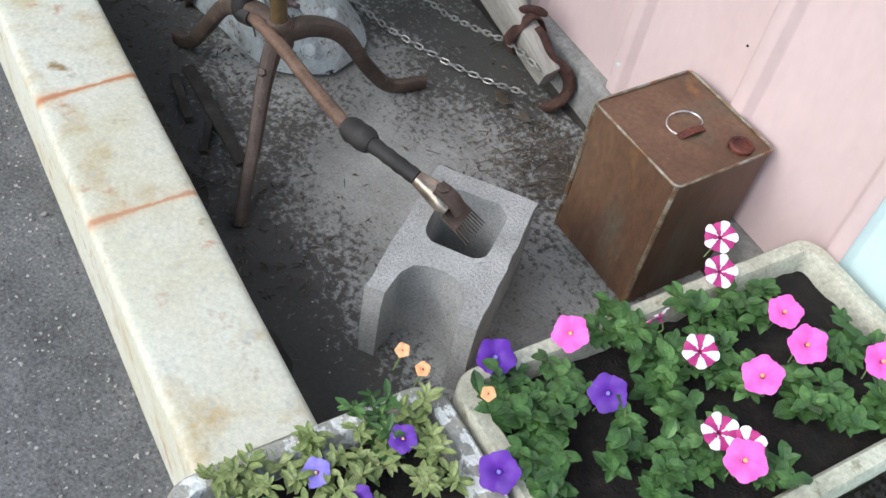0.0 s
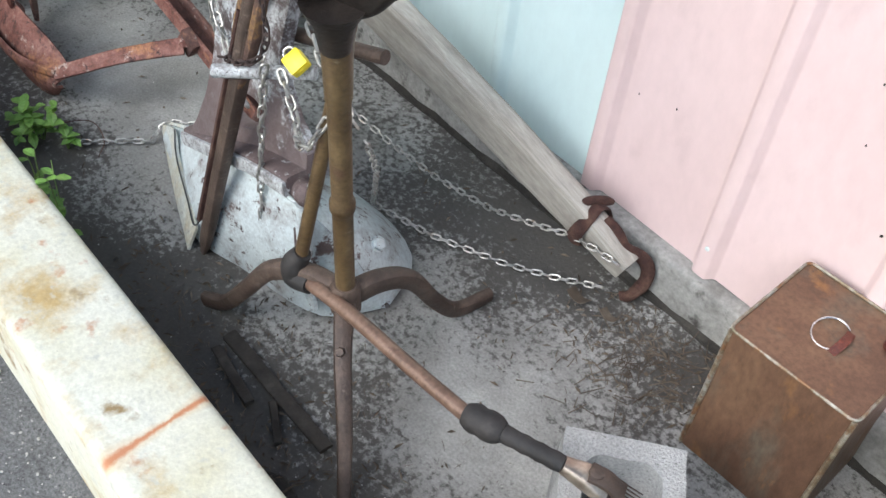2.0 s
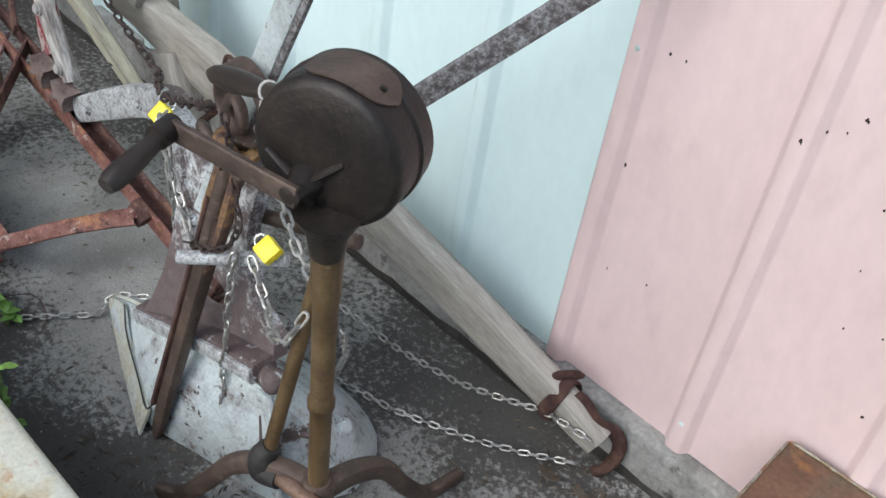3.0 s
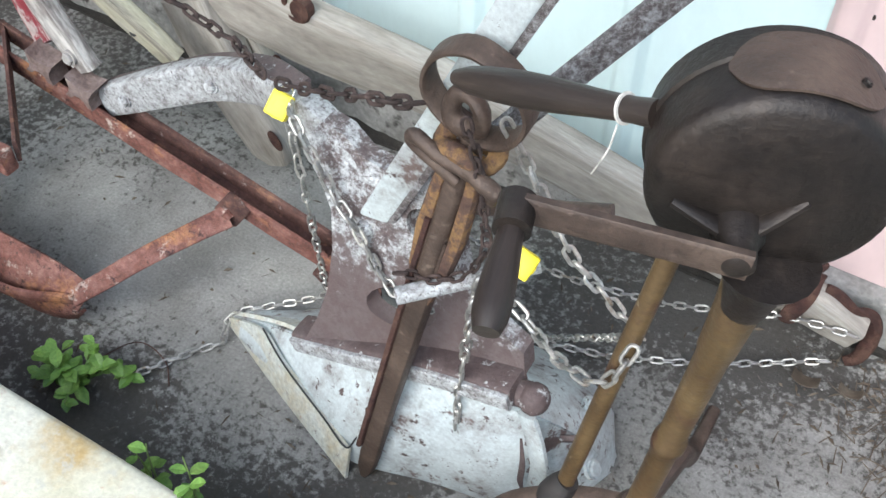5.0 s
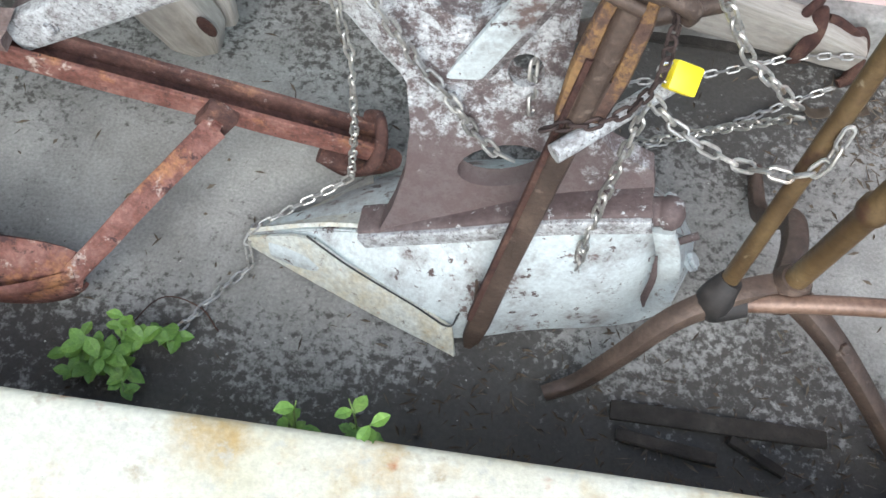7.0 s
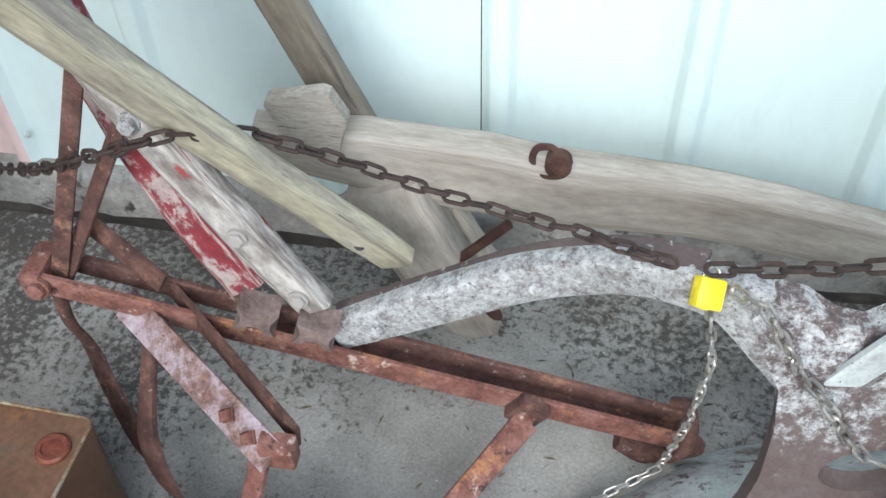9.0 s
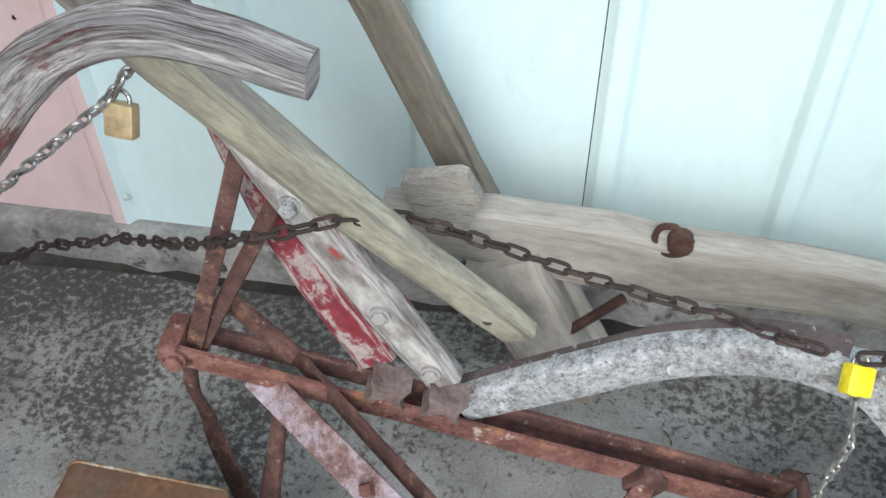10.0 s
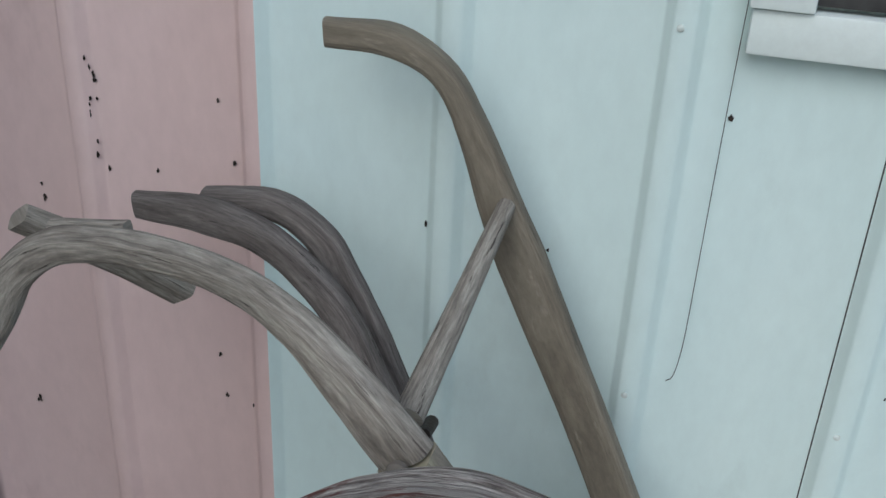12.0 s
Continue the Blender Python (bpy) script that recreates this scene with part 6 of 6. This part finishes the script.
def flower(at, r, mat, mat2, label, face=(0, 0, 1), name="petunia_flower", group="petunia flowers"):
    """A funnel with five rounded lobes on a short stalk."""
    t = thing(name, at, label, "flower", group)
    m = V(face).to_track_quat("Z", "Y").to_matrix()
    n = 40
    turn = random.uniform(0, 6.28)

    def petal(sel, mat_, nm, lift):
        bm = bmesh.new()
        rows = []
        for k, (f, z) in enumerate(((0.06, -0.55), (0.14, -0.2), (0.4, -0.02), (0.72, 0.06), (1.0, 0.02))):
            row = []
            for j in range(n):
                a = 2 * math.pi * j / n
                lobe = 1 + (0.07 * math.cos(5 * a) + 0.03 * math.cos(10 * a + 0.6) - 0.02 * math.cos(15 * a)) * f
                wav = 0.07 * math.sin(5 * a + 1) * f * f
                row.append(bm.verts.new(V(at) + m @ V(r * f * lobe * math.cos(a + turn), r * f * lobe * math.sin(a + turn), r * (z + wav) + lift)))
            rows.append(row)
        for k, (a, b) in enumerate(zip(rows, rows[1:])):
            for j in range(n):
                if sel(j, k):
                    bm.faces.new((a[j], a[(j + 1) % n], b[(j + 1) % n], b[j]))
        bmesh.ops.delete(bm, geom=[v for v in bm.verts if not v.link_faces], context="VERTS")
        part(nm, bm, mat_, t)

    petal(lambda j, k: True, mat, "corolla", 0)
    if mat2 is M_WHITEPETAL:
        petal(lambda j, k: k > 0 and (j + 4) % 8 in ((2, 3, 4, 5) if k > 1 else (3, 4)), mat2, "white_stripe", 0.0008)
    else:
        part("throat", lathe(V(at) - m @ V(0, 0, r * 0.03), m @ V(0, 0, 1), [(0, r * 0.12), (0.002, r * 0.08)], 10), mat2, t, "pale throat")
    part("stalk", sweep(bmesh.new(), curve([V(at) - m @ V(0, 0, r * 0.5), V(at) - m @ V(0, 0, r) - V(0.004, 0, 0.015), V(at) - V(0.008, 0.004, 0.06)], 4), 0.003, (1, 0, 0), 5), M_STEM, t)


F = (0.25, -0.45, 0.85)
for x, y in ((0.924, -0.591), (1.03, -0.236), (1.096, -0.246), (1.11, -0.356), (1.212, -0.478), (1.172, -0.15)):
    flower((x, y, 0.31), 0.031 if x > 1.05 else 0.028, M_HOT, M_ORANGE, "hot pink petunia flower in bloom", (0.3 + random.uniform(-0.3, 0.3), -0.45 + random.uniform(-0.2, 0.2), 0.85))
for x, y in ((0.86, -0.234), (0.92, -0.284), (1.034, -0.419), (1.16, -0.483), (1.195, -0.462), (0.953, -0.441)):
    flower((x, y, 0.31), 0.0275 if x != 0.953 else 0.021, M_CRIMSON, M_WHITEPETAL, "crimson and white striped petunia flower", (0.2 + random.uniform(-0.2, 0.2), -0.4 + random.uniform(-0.2, 0.2), 0.85) if x != 0.953 else (-0.9, -0.2, 0.4))
for x, y in ((0.91, -0.715), (1.033, -0.593), (1.074, -0.809)):
    flower((x, y, 0.30), 0.029, M_PURPLEPETAL, M_BLUEPETAL, "deep violet petunia flower", (0.3, -0.4 + random.uniform(-0.3, 0.3), 0.8))
for x, y, mt in ((0.971, -1.034, M_BLUEPETAL), (0.974, -0.905, M_PURPLEPETAL), (1.03, -1.0, M_PURPLEPETAL)):
    flower((x, y, 0.30), 0.02, mt, M_ORANGE, "small lilac viola flower", F, "viola_flower", "viola flowers")
for x, y in ((0.849, -0.842), (0.965, -0.763), (0.89, -0.83)):
    flower((x, y, 0.31), 0.011, M_ORANGE, M_CRIMSON, "small apricot viola flower", F, "viola_flower", "viola flowers")

# ---- weeds and litter ----
for x, y, s, h, c in ((-0.93, -0.84, 0.075, 0.085, 60), (-0.985, -0.86, 0.05, 0.05, 26), (-0.63, -0.957, 0.022, 0.27, 16), (-0.535, -0.957, 0.024, 0.28, 20), (-0.87, -0.81, 0.03, 0.06, 12)):
    plant((x, y, 0.0), s, h, c, M_WEED, "fresh green weed growing by the kerb", "weed", (0.029, 0.018), "weed", 5, "weeds")
for a, b, w in (((-0.18, -0.81, 0.014), (0.145, -0.81, 0.016), 0.03), ((-0.17, -0.845, 0.012), (-0.02, -0.865, 0.014), 0.02), ((0.0, -0.83, 0.012), (0.08, -0.87, 0.012), 0.016)):
    solo("wood_scrap", bar(a, b, w, 0.012, (0, 1, 0), 10, 4, 5, wobble=0.004), M_ROTTEN, "dark rotten strip of wood on the floor", "wood scrap", "wood scraps")
random.seed(23)
bm = bmesh.new()
for k in range(1400):
    zone = random.random()
    if zone < 0.5:
        x, y = random.uniform(-0.5, 0.5), -0.96 + abs(random.gauss(0, 0.13))
    elif zone < 0.7:
        x, y = random.gauss(0.35, 0.12), random.gauss(-0.17, 0.09)
    else:
        x, y = random.uniform(-1.6, 0.8), random.uniform(-0.95, -0.06)
    if y > -0.05:
        continue
    a, l, w = random.uniform(0, 6.28), random.uniform(0.006, 0.03), random.uniform(0.0015, 0.005)
    d, s = V(math.cos(a), math.sin(a), random.uniform(-0.1, 0.25)) * l, V(-math.sin(a), math.cos(a), 0.3) * w
    c = V(x, y, 0.007)
    v = [bm.verts.new(q) for q in (c - d / 2, c + s / 2 + V(0, 0, 0.003), c + d / 2, c - s / 2)]
    bm.faces.new(v)
solo("leaf_litter", bm, M_LITTER, "dry bits of leaf and twig scattered on the floor", "litter", kind="stuff", smooth=False)
bm = bmesh.new()
for k in range(700):
    out = random.random() < 0.8
    x, y = (random.uniform(-1.0, 1.0), -1.19 - abs(random.gauss(0, 0.25))) if out else (random.uniform(-1.2, 0.8), random.uniform(-0.9, -0.1))
    r = random.uniform(0.0012, 0.0035) * (1 if out else 0.6)
    if out and random.random() < 0.06:
        r = random.uniform(0.005, 0.010)
    made = bmesh.ops.create_icosphere(bm, subdivisions=1, radius=r, matrix=Matrix.Translation((x, y, r * 0.3)) @ Matrix.Rotation(random.uniform(0, 6), 4, "Z") @ Matrix.Diagonal((1.3, 0.9, 0.6, 1)))
    for v in made["verts"]:
        v.co += 0.25 * r * noise.noise_vector(v.co * 90)
solo("pebbles", bm, M_PEBBLE, "pale stone chips scattered on the asphalt", "pebbles", kind="stuff", smooth=False)
for c, r in (((0.235, -0.165), 0.02), ((0.16, -0.18), 0.024)):
    grid = [[V(c[0] + r * u, c[1] + r * 0.6 * v, 0.012 + 0.012 * u * u - 0.004 * v) for v in np.linspace(-1, 1, 4)] for u in np.linspace(-1, 1, 6)]
    solo("dead_leaf", sheet(grid, 0.001), M_LITTER, "pale curled dead leaf by the wall", "leaf", "dead leaves")

solo("wire_loop", sweep(bmesh.new(), curve([(-0.95, -0.83, 0.02), (-0.90, -0.74, 0.03), (-0.84, -0.735, 0.012), (-0.80, -0.77, 0.006)]), 0.0025, (0, 0, 1), 6), M_RUST, "thin rusty wire bent over the weeds", "wire")
random.seed(31)
bm = bmesh.new()
for k in range(140):
    x, y = random.gauss(0.36, 0.07), random.gauss(-0.2, 0.09)
    if not -0.45 < y < -0.06 or (x > 0.5 and y > -0.3):
        continue
    a, l = random.uniform(0, 3.14), random.uniform(0.015, 0.06)
    d = V(math.cos(a), math.sin(a), random.uniform(-0.05, 0.15)) * l
    rod(V(x, y, 0.006), V(x, y, 0.008) + d, 0.0012, 0.0008, n=5, bm=bm)
solo("twigs", bm, M_LITTER, "thin dry twigs lying by the tin", "twigs", kind="stuff", smooth=False)
